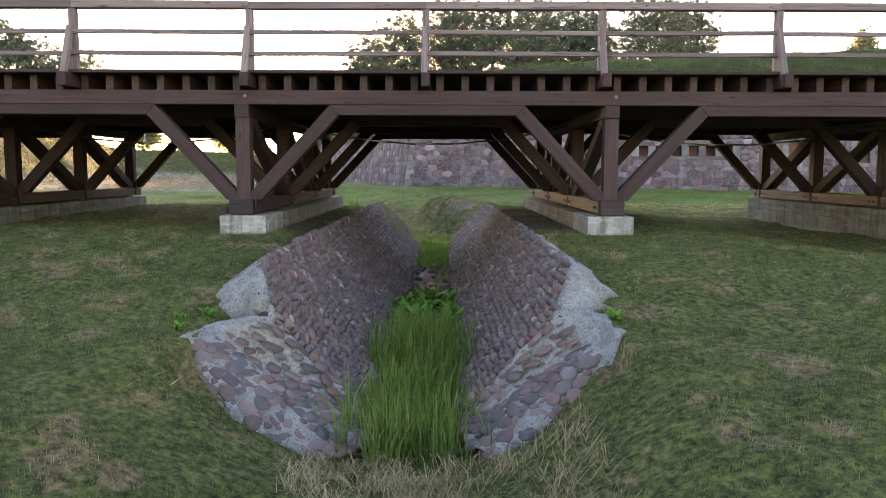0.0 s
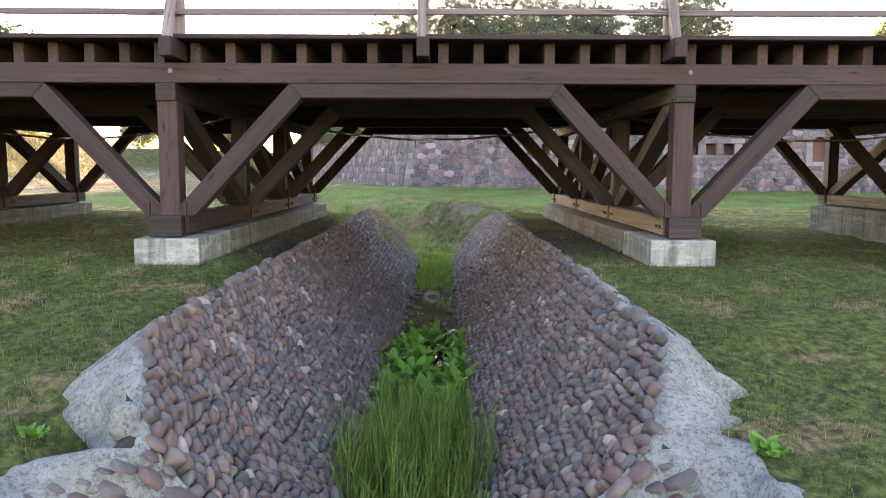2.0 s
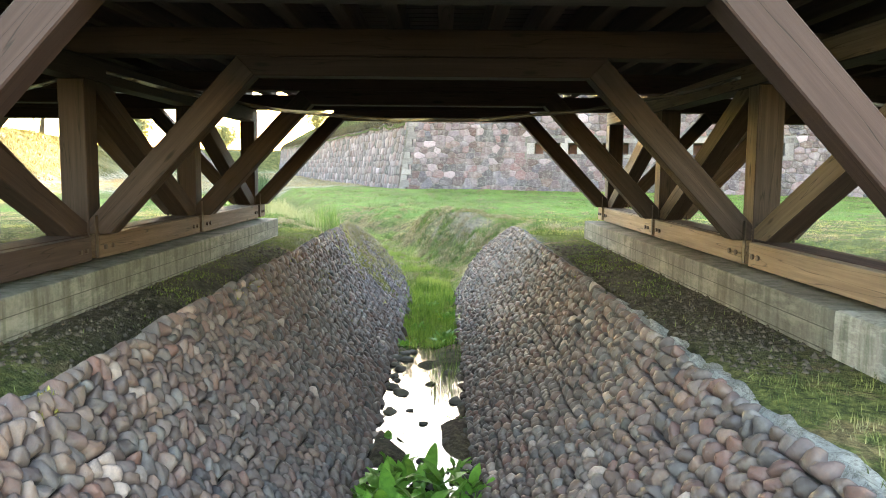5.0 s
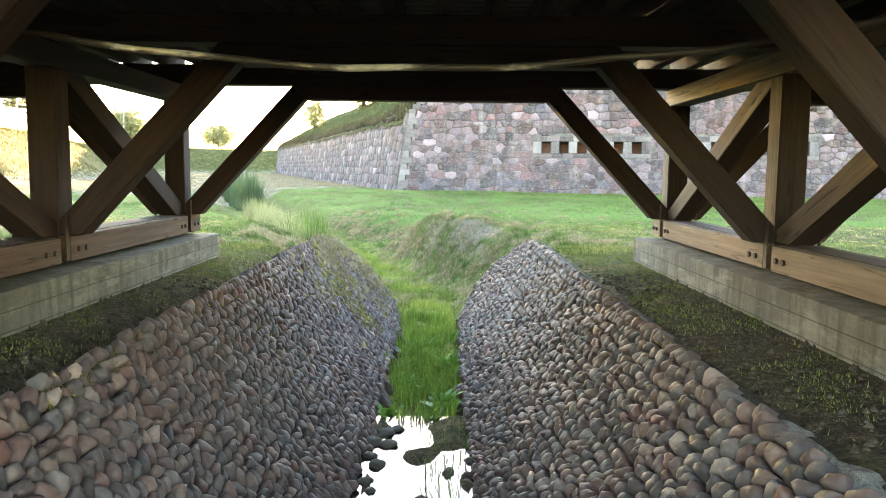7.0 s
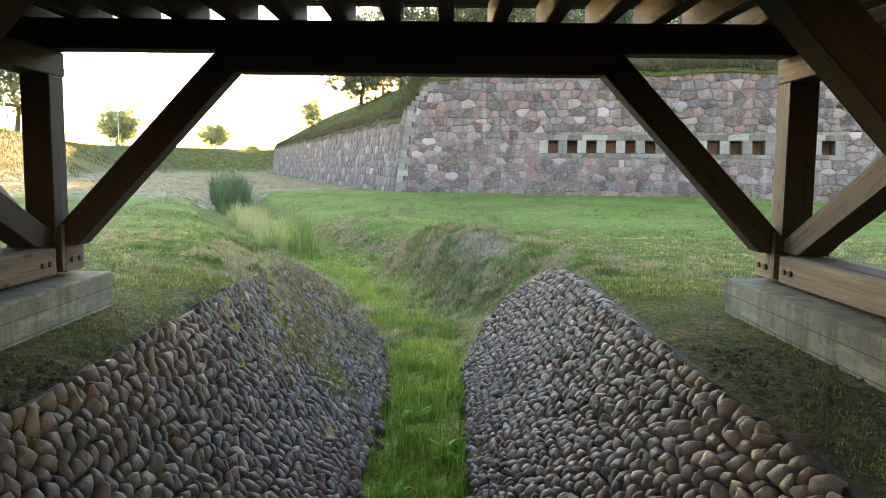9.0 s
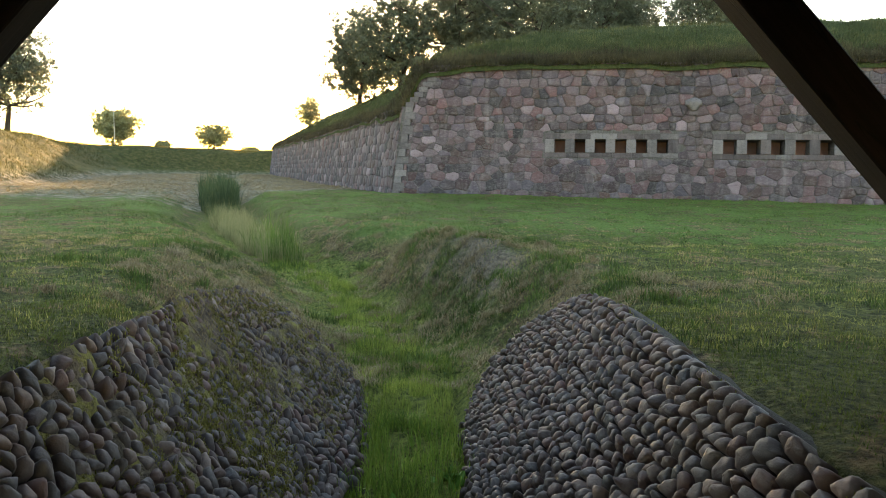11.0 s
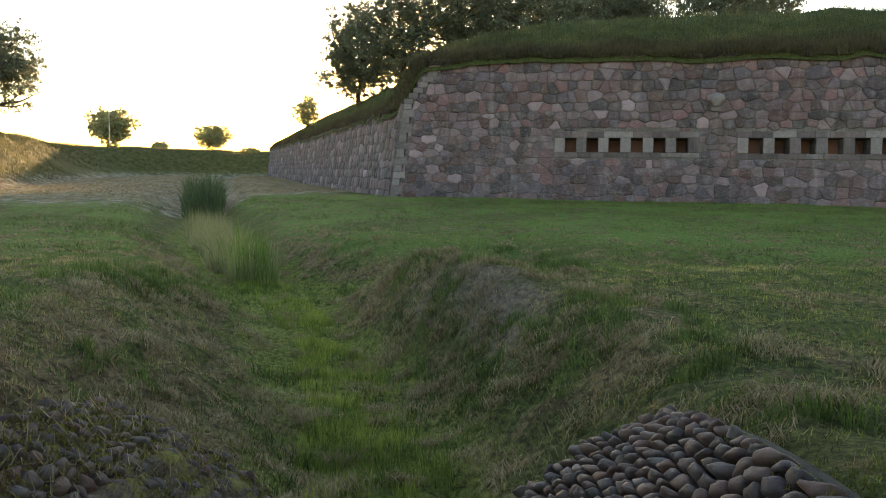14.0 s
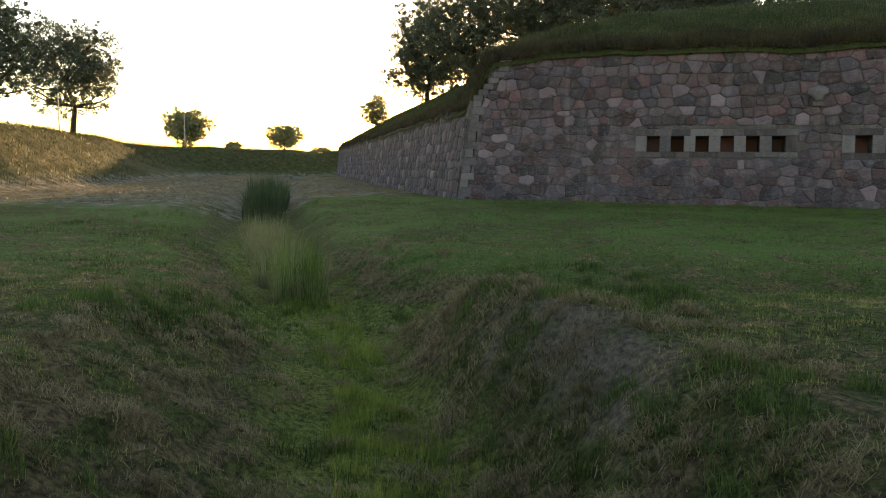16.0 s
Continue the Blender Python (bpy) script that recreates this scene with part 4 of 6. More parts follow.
def lining(side):
    t = thing("stone_lining", "sloping ditch lining of packed grey-brown cobbles set in mortar" if side > 0 else "sloping cobble ditch lining with yellow-green moss towards its far end", "stone lining", "ditch linings")
    # mortar bed, closed at its far end
    vs = np.linspace(0, 1, 17)
    for us, name, mat in ((list(np.arange(-4.5, Y_FAR + 0.01, 0.15)) + [Y_FAR], "mortar_bed", M_BED), (list(np.arange(Y_NEAR - 1.65, -4.34, 0.04)), "mortar_apron", M_MORTAR)):
        bm = bmesh.new()
        grid = []
        for u in us:
            top = crest_drop(max(u, Y_NEAR))
            row = []
            for v in vs:
                p, nrm = lining_point(side, u, v * top)
                lump = 0.05 * float(vnoise(np.array(p.x * 7), np.array(p.y * 7), 31)) + 0.03 * float(vnoise(np.array(p.x * 19), np.array(p.y * 19), 32))
                row.append(bm.verts.new(p + nrm * (-0.03 if mat is M_BED else lump - 0.004)))
            # a lip that goes down into the earth behind the crest
            p, nrm = lining_point(side, u, top)
            row.append(bm.verts.new(p + Vector((side * 0.10, 0, -0.03))))
            row.append(bm.verts.new(p + Vector((side * 0.14, 0, -0.45))))
            grid.append(row)
        for a, b in zip(grid, grid[1:]):
            for k in range(len(a) - 1):
                bm.faces.new((a[k], a[k + 1], b[k + 1], b[k]))
        if mat is M_BED:
            low = [bm.verts.new(w.co + Vector((0, 0.04, -0.4))) for w in grid[-1]]
            for k in range(len(low) - 1):
                bm.faces.new((grid[-1][k], grid[-1][k + 1], low[k + 1], low[k]))
        part(name, bm, mat, t, "", None, True)
    # cobbles: long stones stood aslant and fitted close
    rg = random.Random(11 + side)
    L = sum(math.dist(a, b) for a, b in zip(PROFILE[side], PROFILE[side][1:]))
    rest_v, rest_f, count, off, jobs, edge = [], [], 0, 0, [], []
    for w, sv, poly in cobble_cells(L, rg, 2.22 if side > 0 else 1.6):
        v = sv / L
        u = unstretch(w, v)
        if not -4.36 < u < Y_FAR + 0.005 or v > crest_drop(max(u, Y_NEAR)) + 0.005:
            continue
        e = 0.01
        p, _ = lining_point(side, u, v)
        tu = (lining_point(side, unstretch(w + e, v), v)[0] - lining_point(side, unstretch(w - e, v), v)[0]) / (2 * e)
        ts = (lining_point(side, u, v + e / L)[0] - lining_point(side, u, v - e / L)[0]) / (2 * e)
        nrm = tu.cross(ts).normalized()
        nrm = nrm if nrm.z > 0 else -nrm
        co, tris = cobble_shape(poly, w, sv, rg)
        pts = [tuple(p + tu * x + ts * y + nrm * z) for x, y, z in co]
        if count < 300 and 3.4 < u < 9.9 and v > 0.45:
            count += 1
            me = bpy.data.meshes.new("cobble")
            me.from_pydata([Vector(q) - p for q in pts], [], tris)
            for f in me.polygons:
                f.use_smooth = True
            me.materials.append(M_COBBLE)
            link_mesh("cobble", me, None, t, "", Matrix.Translation(p))
        else:
            rest_v.append(np.array(pts))
            rest_f += [(i + off, j + off, k + off) for i, j, k in tris]
            off += len(pts)
        if u < -3.9:
            edge.append((p, 0.042))
    # larger stones, half sunk in mortar, packed over the flat apron at the near end
    placed = list(edge)
    for trial in range(6200):
        u, vv = rg.uniform(Y_NEAR - 1.25, -4.22), rg.uniform(0.0, 0.96)
        size = rg.uniform(0.075, 0.10) if trial < 1600 else rg.uniform(0.055, 0.075) if trial < 3600 else rg.uniform(0.035, 0.05)
        if vv > crest_drop(max(u, Y_NEAR)) - 0.03:
            continue
        p = lining_point(side, u, vv)[0]
        # bare mortar is left along the outer rim
        rim = max(vv - 0.88, 0) * 2.0 + max(Y_NEAR - 0.75 - u, 0) * 1.1
        if rg.random() < rim * 2.2 or any((p - q).length < 0.76 * (size + r) for q, r in placed):
            continue
        placed.append((p, size))
        jobs.append((u, vv, size, True))
    for u, vv, size, near in jobs:
            p, nrm = lining_point(side, u, vv)
            ax = Vector((0, 1, 0)) if abs(nrm.y) < 0.3 else nrm.cross(Vector((0, 0, 1))).normalized()
            ay = nrm.cross(ax).normalized()
            ax = ay.cross(nrm).normalized()
            turn = rg.gauss(0.75, 0.35) * side
            m = Matrix((ax, ay, nrm)).transposed().to_4x4() @ Matrix.Rotation(turn, 4, "Z") @ Euler((rg.gauss(0, 0.08), rg.gauss(-0.04, 0.08), 0)).to_matrix().to_4x4()
            tall = rg.uniform(0.20, 0.34)
            m = Matrix.Translation(p - nrm * 0.004) @ m @ Matrix.Diagonal((size * rg.uniform(0.95, 1.3), size * rg.uniform(0.62, 0.82) * (1.2 if near else 1), size * tall, 1))
            me = rg.choice(DOMES)
            co = np.empty(len(me.vertices) * 3, dtype=np.float32)
            me.vertices.foreach_get("co", co)
            co = np.c_[co.reshape(-1, 3), np.ones(len(me.vertices))] @ np.array(m).T
            rest_v.append(co[:, :3])
            for pl in me.polygons:
                vi = pl.vertices
                rest_f.append((vi[0] + off, vi[1] + off, vi[2] + off))
                if len(vi) == 4:
                    rest_f.append((vi[0] + off, vi[2] + off, vi[3] + off))
            off += len(me.vertices)
    ob = fast_mesh("cobbles", np.concatenate(rest_v), rest_f, M_COBBLES, t, "", True)
    ob["kind"] = "stuff"
    if side < 0:
        # earth and moss that have crept over the far stones, with the highest ones still showing
        bm = bmesh.new()
        us, ws = np.arange(7.6, Y_FAR + 0.001, 0.05), np.linspace(0.12, 1.02, 46)
        grid = []
        for u in us:
            row = []
            for v in ws:
                p, nrm = lining_point(side, float(min(u, Y_FAR)), float(v))
                patch = float(vnoise(np.array(u * 2.1), np.array(v * 4.2), 41)) + 0.9 * float(vnoise(np.array(u * 5.3), np.array(v * 9.0), 42)) + 0.8 * float(vnoise(np.array(u * 13.0), np.array(v * 22.0), 43))
                cover = float(np.interp(u, [7.6, 8.8, 9.8, 11.4, 12.25], [-0.62, -0.10, 0.28, 0.36, 0.42])) - 1.0 * max(0.0, 0.5 - v)
                row.append(bm.verts.new(p + nrm * (-0.006 + 0.072 * (patch + cover))))
            grid.append(row)
        low = [bm.verts.new(w.co + Vector((0, 0.05, -0.4))) for w in grid[-1]]
        for a, b in zip(grid + [grid[-1]], grid[1:] + [low]):
            for k in range(len(a) - 1):
                if a is not b:
                    bm.faces.new((a[k], a[k + 1], b[k + 1], b[k]))
        part("moss_cover", bm, M_THATCH, t, "brown earth and yellow-green moss over the stones", None, True)
    # rough mortar collar along the stepped near edge and the crest
    bm = bmesh.new()
    rows = []
    for u in np.arange(Y_NEAR - 0.10, 3.0, 0.05):
        top = crest_drop(max(u, Y_NEAR))
        p, _ = lining_point(side, max(u, Y_NEAR), top)
        p.y = u
        ragged = 0.22 * float(vnoise(np.array(u * 3.1), np.array(side * 3.0), 33)) + 0.12 * float(vnoise(np.array(u * 9.0), np.array(side * 5.0), 34))
        out = float(np.interp(u, [-5.3, -5.0, -4.6, -4.3, -3.8, -3.3, -2.6, -1, 3], [1.80, 1.84, 1.84, 1.70, 2.04, 1.96, 1.73, 1.68, 1.66])) + (0.08 if side < 0 else 0.0) + (0.2 if side < 0 and u < -4.45 else 0.0)
        out = max(out + ragged * min(1.0, 3 * (out - abs(p.x))), abs(p.x) + 0.05)
        zo = float(land(np.array(side * out), np.array(float(u)))) - 0.03
        row = [bm.verts.new(p + Vector((-side * 0.03, 0, -0.06)))]
        for f in (0.0, 0.2, 0.4, 0.6, 0.8, 1.0):
            xx = abs(p.x) + 0.015 + (out - abs(p.x)) * f
            zz = p.z + 0.01 + (zo - p.z) * f ** 1.3
            gr = float(land(np.array(side * xx), np.array(float(u)))) + 0.012 * (1 - f)
            zz = max(zz, gr) if 0.3 < f < 0.95 else zz
            bump = 0.045 * float(vnoise(np.array(xx * 8), np.array(u * 8), 35)) + 0.025 * float(vnoise(np.array(xx * 21), np.array(u * 21), 36))
            row.append(bm.verts.new((side * xx, u, zz + bump)))
        row.append(bm.verts.new((side * (out + 0.02), u, zo - 0.3)))
        if not rows:
            for w in row:
                w.co += Vector((0, -0.06, -0.35))
        rows.append(row)
    for a, b in zip(rows, rows[1:]):
        for k in range(len(a) - 1):
            bm.faces.new((a[k], a[k + 1], b[k + 1], b[k]))
    part("mortar_collar", bm, M_MORTAR, t, "rough pale grey mortar edging", None, True)
    if side < 0:
        bm = bmesh.new()
        bmesh.ops.create_icosphere(bm, subdivisions=3, radius=1)
        for w in bm.verts:
            w.co *= 1 + 0.35 * noise.noise(w.co * 1.7 + Vector((3.0, 0, 0)))
        part("mortar_lump", bm, M_MORTAR, t, "", Matrix.Translation((-1.53, -4.32, -0.35)) @ Matrix.Diagonal((0.09, 0.09, 0.10, 1)), True)
    return t


lining(1)
lining(-1)


def water():
    bm = bmesh.new()
    n = 24
    left = [bm.verts.new((-0.5, 1.0 + 6.2 * k / n, -1.40)) for k in range(n + 1)]
    right = [bm.verts.new((0.47, 1.0 + 6.2 * k / n, -1.40)) for k in range(n + 1)]
    for k in range(n):
        bm.faces.new((left[k], right[k], right[k + 1], left[k + 1]))
    ob = part("water", bm, M_WATER)
    tagged(ob, "still shallow water that mirrors the sky", "water", kind="structure")


water()


# ---------------- bastion ----------------
def rubble_cells(u0, u1, v0, v1, su, sv, seed, blocks=(), planes=()):
    """Outlines of irregular stones on a wall, u along and v up; blocks are rectangles kept free; planes cut the whole wall."""
    rg = random.Random(seed)
    rows, v = [], v0 - sv
    while v < v1 + sv:
        hgt = sv * rg.uniform(0.7, 1.35)
        u, row = u0 - 2 * su + rg.uniform(0, su), []
        while u < u1 + 2 * su:
            wid = su * rg.choice((0.4, 0.6, 0.8, 0.95, 1.2, 1.7))
            row.append((u + wid / 2, v + hgt / 2 + rg.uniform(-0.22, 0.22) * hgt, rg.uniform(-1, 1)))
            u += wid
        rows.append(row)
        v += hgt
    cells = []
    for j, row in enumerate(rows):
        near = [q for k in (-2, -1, 0, 1, 2) if 0 <= j + k < len(rows) for q in rows[j + k]]
        for x, y, bulk in row:
            poly = [(x - 2 * su, y - 2 * sv), (x + 2 * su, y - 2 * sv), (x + 2 * su, y + 2 * sv), (x - 2 * su, y + 2 * sv)]
            for q in near:
                if 0 < abs(q[0] - x) + abs(q[1] - y) and abs(q[0] - x) < 3 * su:
                    f = 0.5 + 0.075 * (bulk - q[2])
                    poly = clip(poly, x + (q[0] - x) * f, y + (q[1] - y) * f, q[0] - x, (q[1] - y) * 2.1)
                    if not poly:
                        break
            finish_cell(cells, poly, x, y, u0, u1, v0, v1, blocks, planes)
    return cells


def finish_cell(cells, poly, x, y, u0, u1, v0, v1, blocks, planes):
    """Trims a stone's outline to the wall and its dressed openings, and keeps it if enough is left."""
    for px, py, nx, ny in ((u0, 0, -1, 0), (u1, 0, 1, 0), (0, v0, 0, -1), (0, v1, 0, 1)) + tuple(planes):
        if poly:
            poly = clip(poly, px, py, nx, ny)
    inside = False
    for a0, a1, b0, b1 in blocks:
        gaps = [(a0 - x, (a0, 0, 1, 0)), (x - a1, (a1, 0, -1, 0)), (b0 - y, (0, b0, 0, 1)), (y - b1, (0, b1, 0, -1))]
        g, pl = max(gaps, key=lambda e: e[0])
        if g <= 0:
            inside = True
        elif poly:
            poly = clip(poly, *pl)
    if inside or len(poly) < 3:
        return
    cx, cy = sum(p[0] for p in poly) / len(poly), sum(p[1] for p in poly) / len(poly)
    area = abs(sum(a[0] * b[1] - b[0] * a[1] for a, b in zip(poly, poly[1:] + poly[:1]))) / 2
    if area > 0.012:
        cells.append((cx, cy, poly))


def stone_piece(poly, cx, cy, rg, gap=0.008, proud=0.05):
    """Verts and triangles of one stone round its centre, with rounded shoulders."""
    cut = rg.uniform(0.04, 0.13)
    poly = [(a[0] + (b[0] - a[0]) * f, a[1] + (b[1] - a[1]) * f) for a, b in zip(poly, poly[1:] + poly[:1]) for f in (cut, 1 - cut)]
    poly = [(px + rg.uniform(-0.014, 0.014), py + rg.uniform(-0.014, 0.014)) for px, py in poly]
    gap = gap * rg.uniform(0.4, 1.6)
    near = min(math.dist(p, (cx, cy)) for p in poly) + 1e-6
    k0, k1 = max(0.5, 1 - gap / near), max(0.35, 1 - (gap + 0.05) / near)
    d = proud * rg.uniform(0.5, 1.2)
    n = len(poly)
    vs, fs = [], []
    for k, z in ((k0, -0.06), (k0, d * 0.45), (k1, d)):
        vs += [((p[0] - cx) * k, (p[1] - cy) * k, z) for p in poly]
    vs.append((rg.uniform(-0.03, 0.03), rg.uniform(-0.03, 0.03), d * rg.uniform(1.0, 1.35)))
    for lay in (0, 1):
        for k in range(n):
            a, b = lay * n + k, lay * n + (k + 1) % n
            fs += [(a, b, b + n), (a, b + n, a + n)]
    fs += [(2 * n + k, 2 * n + (k + 1) % n, 3 * n) for k in range(n)]
    return vs, fs


def rubble_wall(name, a, b, top, z0, lean, seed, su, sv, label, blocks=(), parts=0, reach=(0, 0), planes=()):
    """A battered wall of fitted field stones from a to b (seen from its right-hand side)."""
    d = (b - a).normalized()
    nrm = Vector((d.y, -d.x))
    L = (b - a).length
    lean = radians(lean)
    m = Matrix(((d.x, -nrm.x * math.sin(lean), nrm.x * math.cos(lean), a.x), (d.y, -nrm.y * math.sin(lean), nrm.y * math.cos(lean), a.y), (0, math.cos(lean), math.sin(lean), z0), (0, 0, 0, 1)))
    H = (top - z0) / math.cos(lean)
    wall = thing(name, label, "wall", kind="structure")
    wall.matrix_basis = m
    rg = random.Random(seed)
    # mortar core with real openings
    us = sorted({0.0, L, *[e for bl in blocks for e in bl[4]]})
    vs_ = sorted({0.0, H, *[e for bl in blocks for e in bl[5]]})
    bm = bmesh.new()
    for ua, ub in zip(us, us[1:]):
        for va, vb in zip(vs_, vs_[1:]):
            cu, cv = (ua + ub) / 2, (va + vb) / 2
            if any(h[0] < cu < h[1] and h[2] < cv < h[3] for bl in blocks for h in bl[6]):
                continue
            loc = [(ua, va, 0), (ub, va, 0), (ub, vb, 0), (ua, vb, 0), (ua, va, -1.2), (ub, va, -1.2), (ub, vb, -1.2), (ua, vb, -1.2)]
            loc = [(max(p[0], cut_u(planes, p[1])), p[1], p[2]) for p in loc]
            vv = [bm.verts.new(p) for p in loc]
            for f in ((0, 1, 2, 3), (7, 6, 5, 4), (0, 4, 5, 1), (1, 5, 6, 2), (2, 6, 7, 3), (3, 7, 4, 0)):
                bm.faces.new([vv[k] for k in f])
    core = part("mortar_core", bm, M_JOINT)
    core.parent = wall
    cells = rubble_cells(0, L, 0, H, su, sv, seed, [bl[:4] for bl in blocks], planes)
    rest_v, rest_f, off, made = [], [], 0, 0
    for cx, cy, poly in cells:
        vs, fs = stone_piece(poly, cx, cy, rg)
        if made < parts and reach[0] < cx < reach[1]:
            made += 1
            me = bpy.data.meshes.new("stone")
            me.from_pydata(vs, [], fs)
            me.materials.append(M_RUBBLE)
            ob = new("stone", me)
            ob.parent, ob.location = wall, (cx, cy, 0)
        else:
            rest_v += [(x + cx, y + cy, z) for x, y, z in vs]
            rest_f += [(p + off, q + off, r + off) for p, q, r in fs]
            off += len(vs)
    ob = fast_mesh("stones", rest_v, rest_f, M_RUBBLES)
    ob.parent = wall
    ob["kind"] = "stuff"
    return wall


def cut_u(planes, v):
    """Where the wall's sloping end lies at height v."""
    best = -1e9
    for px, py, nx, ny in planes:
        if nx < 0 and abs(nx) > 1e-6:
            best = max(best, px - ny * (v - py) / nx)
    return best


def block_part(wall, name, u0, u1, v0, v1, d0, d1, mat, bevel=0.015):
    ob = part(name, box_bm(u0, u1, v0, v1, d0, d1, bevel), mat)
    ob.parent = wall
    return ob


def slot_band(u0, n, pitch, open_w, v0, v1):
    """A band of n gun slots: rectangle to keep free of rubble, and the openings."""
    u1 = u0 + n * pitch + (pitch - open_w)
    holes = [(u0 + (pitch - open_w) + k * pitch, u0 + (pitch - open_w) + k * pitch + open_w, v0 + 0.28, v1 - 0.34) for k in range(n)]
    return (u0, u1, v0, v1, [e for h in holes for e in h[:2]], [v0 + 0.28, v1 - 0.34], holes)


LEAN_F, LEAN_L = 5.0, 7.0
Z_WALL = -0.55
bands = [slot_band(8.75, 6, 1.1, 0.58, 2.43, 3.79), slot_band(17.65, 6, 1.2, 0.68, 2.40, 3.80)]
niches = [(28.3, 30.0, 1.9, 4.3, [28.7, 29.6], [2.2, 3.9], [(28.7, 29.6, 2.2, 3.9)]), (32.8, 34.5, 1.9, 4.3, [33.2, 34.1], [2.2, 3.9], [(33.2, 34.1, 2.2, 3.9)])]
end_planes = ((0.45, 0, -1, 0.139),)
shoulder = ((1.75, 7.05, -0.72, 0.70),)
front = rubble_wall("wall_front", WALL_A, WALL_B, 7.05, Z_WALL, LEAN_F, 21, 0.63, 0.46, "battered wall of fitted pink, grey and brown field stones with two rows of gun slots", bands + niches, 300, (0.4, 24), end_planes + shoulder)
for (u0, u1, v0, v1, _, _, holes) in bands:
    w = holes[0][0] - u0
    cuts = [u0] + [e for h in holes for e in h[:2]] + [u1]
    for a, b in zip(cuts[::2], cuts[1::2]):
        mid = (v0 + v1) / 2 + rnd(-0.1, 0.1)
        block_part(front, "jamb_stone", a + 0.006, b - 0.006, v0 + 0.285, v1 - 0.345, -0.6, 0.05 + rnd(0, 0.02), M_DRESSED if rnd(0, 1) < 0.75 else M_LINTEL)
    n = len(holes)
    for name, lo, hi, many in (("lintel_stone", v1 - 0.335, v1, n + 3), ("sill_stone", v0, v0 + 0.275, n + 2)):
        ends = [u0 + (u1 - u0) * min(max((k + (rnd(-0.3, 0.3) if 0 < k < many else 0.0)) / many, 0.0), 1.0) for k in range(many + 1)]
        for a, b in zip(ends, ends[1:]):
            trim = rnd(0.0, 0.05)
            block_part(front, name, a + 0.007, b - 0.007, lo + (trim if name == "sill_stone" else 0.0), hi - (trim if name == "lintel_stone" else 0.0), -0.5, 0.035 + rnd(0, 0.02), M_DRESSED if rnd(0, 1) < 0.35 else M_LINTEL)
    for k, h in enumerate(holes):
        block_part(front, "brick_back", h[0] - 0.05, h[1] + 0.05, h[2] - 0.05, h[3] + 0.05, -1.18 if k % 3 else -0.85, -1.1 if k % 3 else -0.78, M_BRICK)
for (u0, u1, v0, v1, _, _, holes) in niches:
    h = holes[0]
    c, r = (h[0] + h[1]) / 2, (h[1] - h[0]) / 2
    block_part(front, "jamb_stone", u0 + 0.01, h[0], v0, h[3] - r, -0.6, 0.06, M_DRESSED)
    block_part(front, "jamb_stone", h[1], u1 - 0.01, v0, h[3] - r, -0.6, 0.06, M_DRESSED)
    block_part(front, "sill_stone", h[0] + 0.01, h[1] - 0.01, v0, h[2], -0.6, 0.08, M_DRESSED)
    bm = bmesh.new()
    n = 9
    ring = []
    for k in range(n + 1):
        a = math.pi * k / n
        ring.append([bm.verts.new((c - q * math.cos(a), h[3] - r + q * math.sin(a), z)) for q, z in ((r, -0.6), (r, 0.06), (r + 0.36, 0.06), (r + 0.36, -0.1))])
    for a, b in zip(ring, ring[1:]):
        for k in range(3):
            bm.faces.new((a[k], a[k + 1], b[k + 1], b[k]))
    ob = part("arch", bm, M_DRESSED)
    ob.parent = front
    block_part(front, "brick_back", u0 + 0.05, u1 - 0.05, h[2] - 0.1, v1 - 0.1, -0.75, -0.45, M_BRICK)
left = rubble_wall("wall_left", WALL_C, WALL_A, 4.70, Z_WALL, LEAN_L, 33, 0.80, 0.55, "long battered side wall of weathered field stones", (), 0, (0, 0), ())
# pale quoins up the corner
v = 0.05
k = 0
while v < 5.0:
    hgt = rnd(0.34, 0.5)
    u = 0.139 * v + 0.02
    quoin = block_part(front, "quoin", u - 0.02, u + (0.66 if k % 2 else 0.42), v + 0.006, min(v + hgt, 5.28) - 0.006, -0.7, 0.065, M_DRESSED)
    for w in quoin.data.vertices:
        w.co.x += 0.139 * (w.co.y - v) * (1.0 if w.co.x < u + 0.2 else 0.0)
    v += hgt
    k += 1
for k in range(6):
    block_part(front, "coping_stone", 0.70 + 0.25 * k, 1.2 + 0.26 * k, 5.25 + 0.29 * k, 5.53 + 0.29 * k, -0.6, 0.085, M_DRESSED)


def bastion_height(x, y):
    d1, d2 = (WALL_B - WALL_A).normalized(), (WALL_A - WALL_C).normalized()
    df = -((x - WALL_A.x) * d1.y - (y - WALL_A.y) * d1.x)
    dl = -((x - WALL_C.x) * d2.y - (y - WALL_C.y) * d2.x)
    ef, el = np.maximum(df - 0.62, 0), np.maximum(dl - 0.62, 0)
    zf = 7.08 + 0.53 * ef
    zl = 4.55 + 0.62 * el
    cap = 10.1 + 0.035 * np.maximum(x - 6, 0)
    k = 0.6
    z = -k * np.log(np.exp(-zf / k) + np.exp(-np.minimum(zl + 2.0 * np.minimum(el, 1.2) * smooth01((6 - ef) / 5), 30) / k) + np.exp(-cap / k))
    return z + 0.35 * vnoise(x * 0.5, y * 0.5, 14) + 0.2 * vnoise(x * 1.6, y * 1.6, 15), df, dl


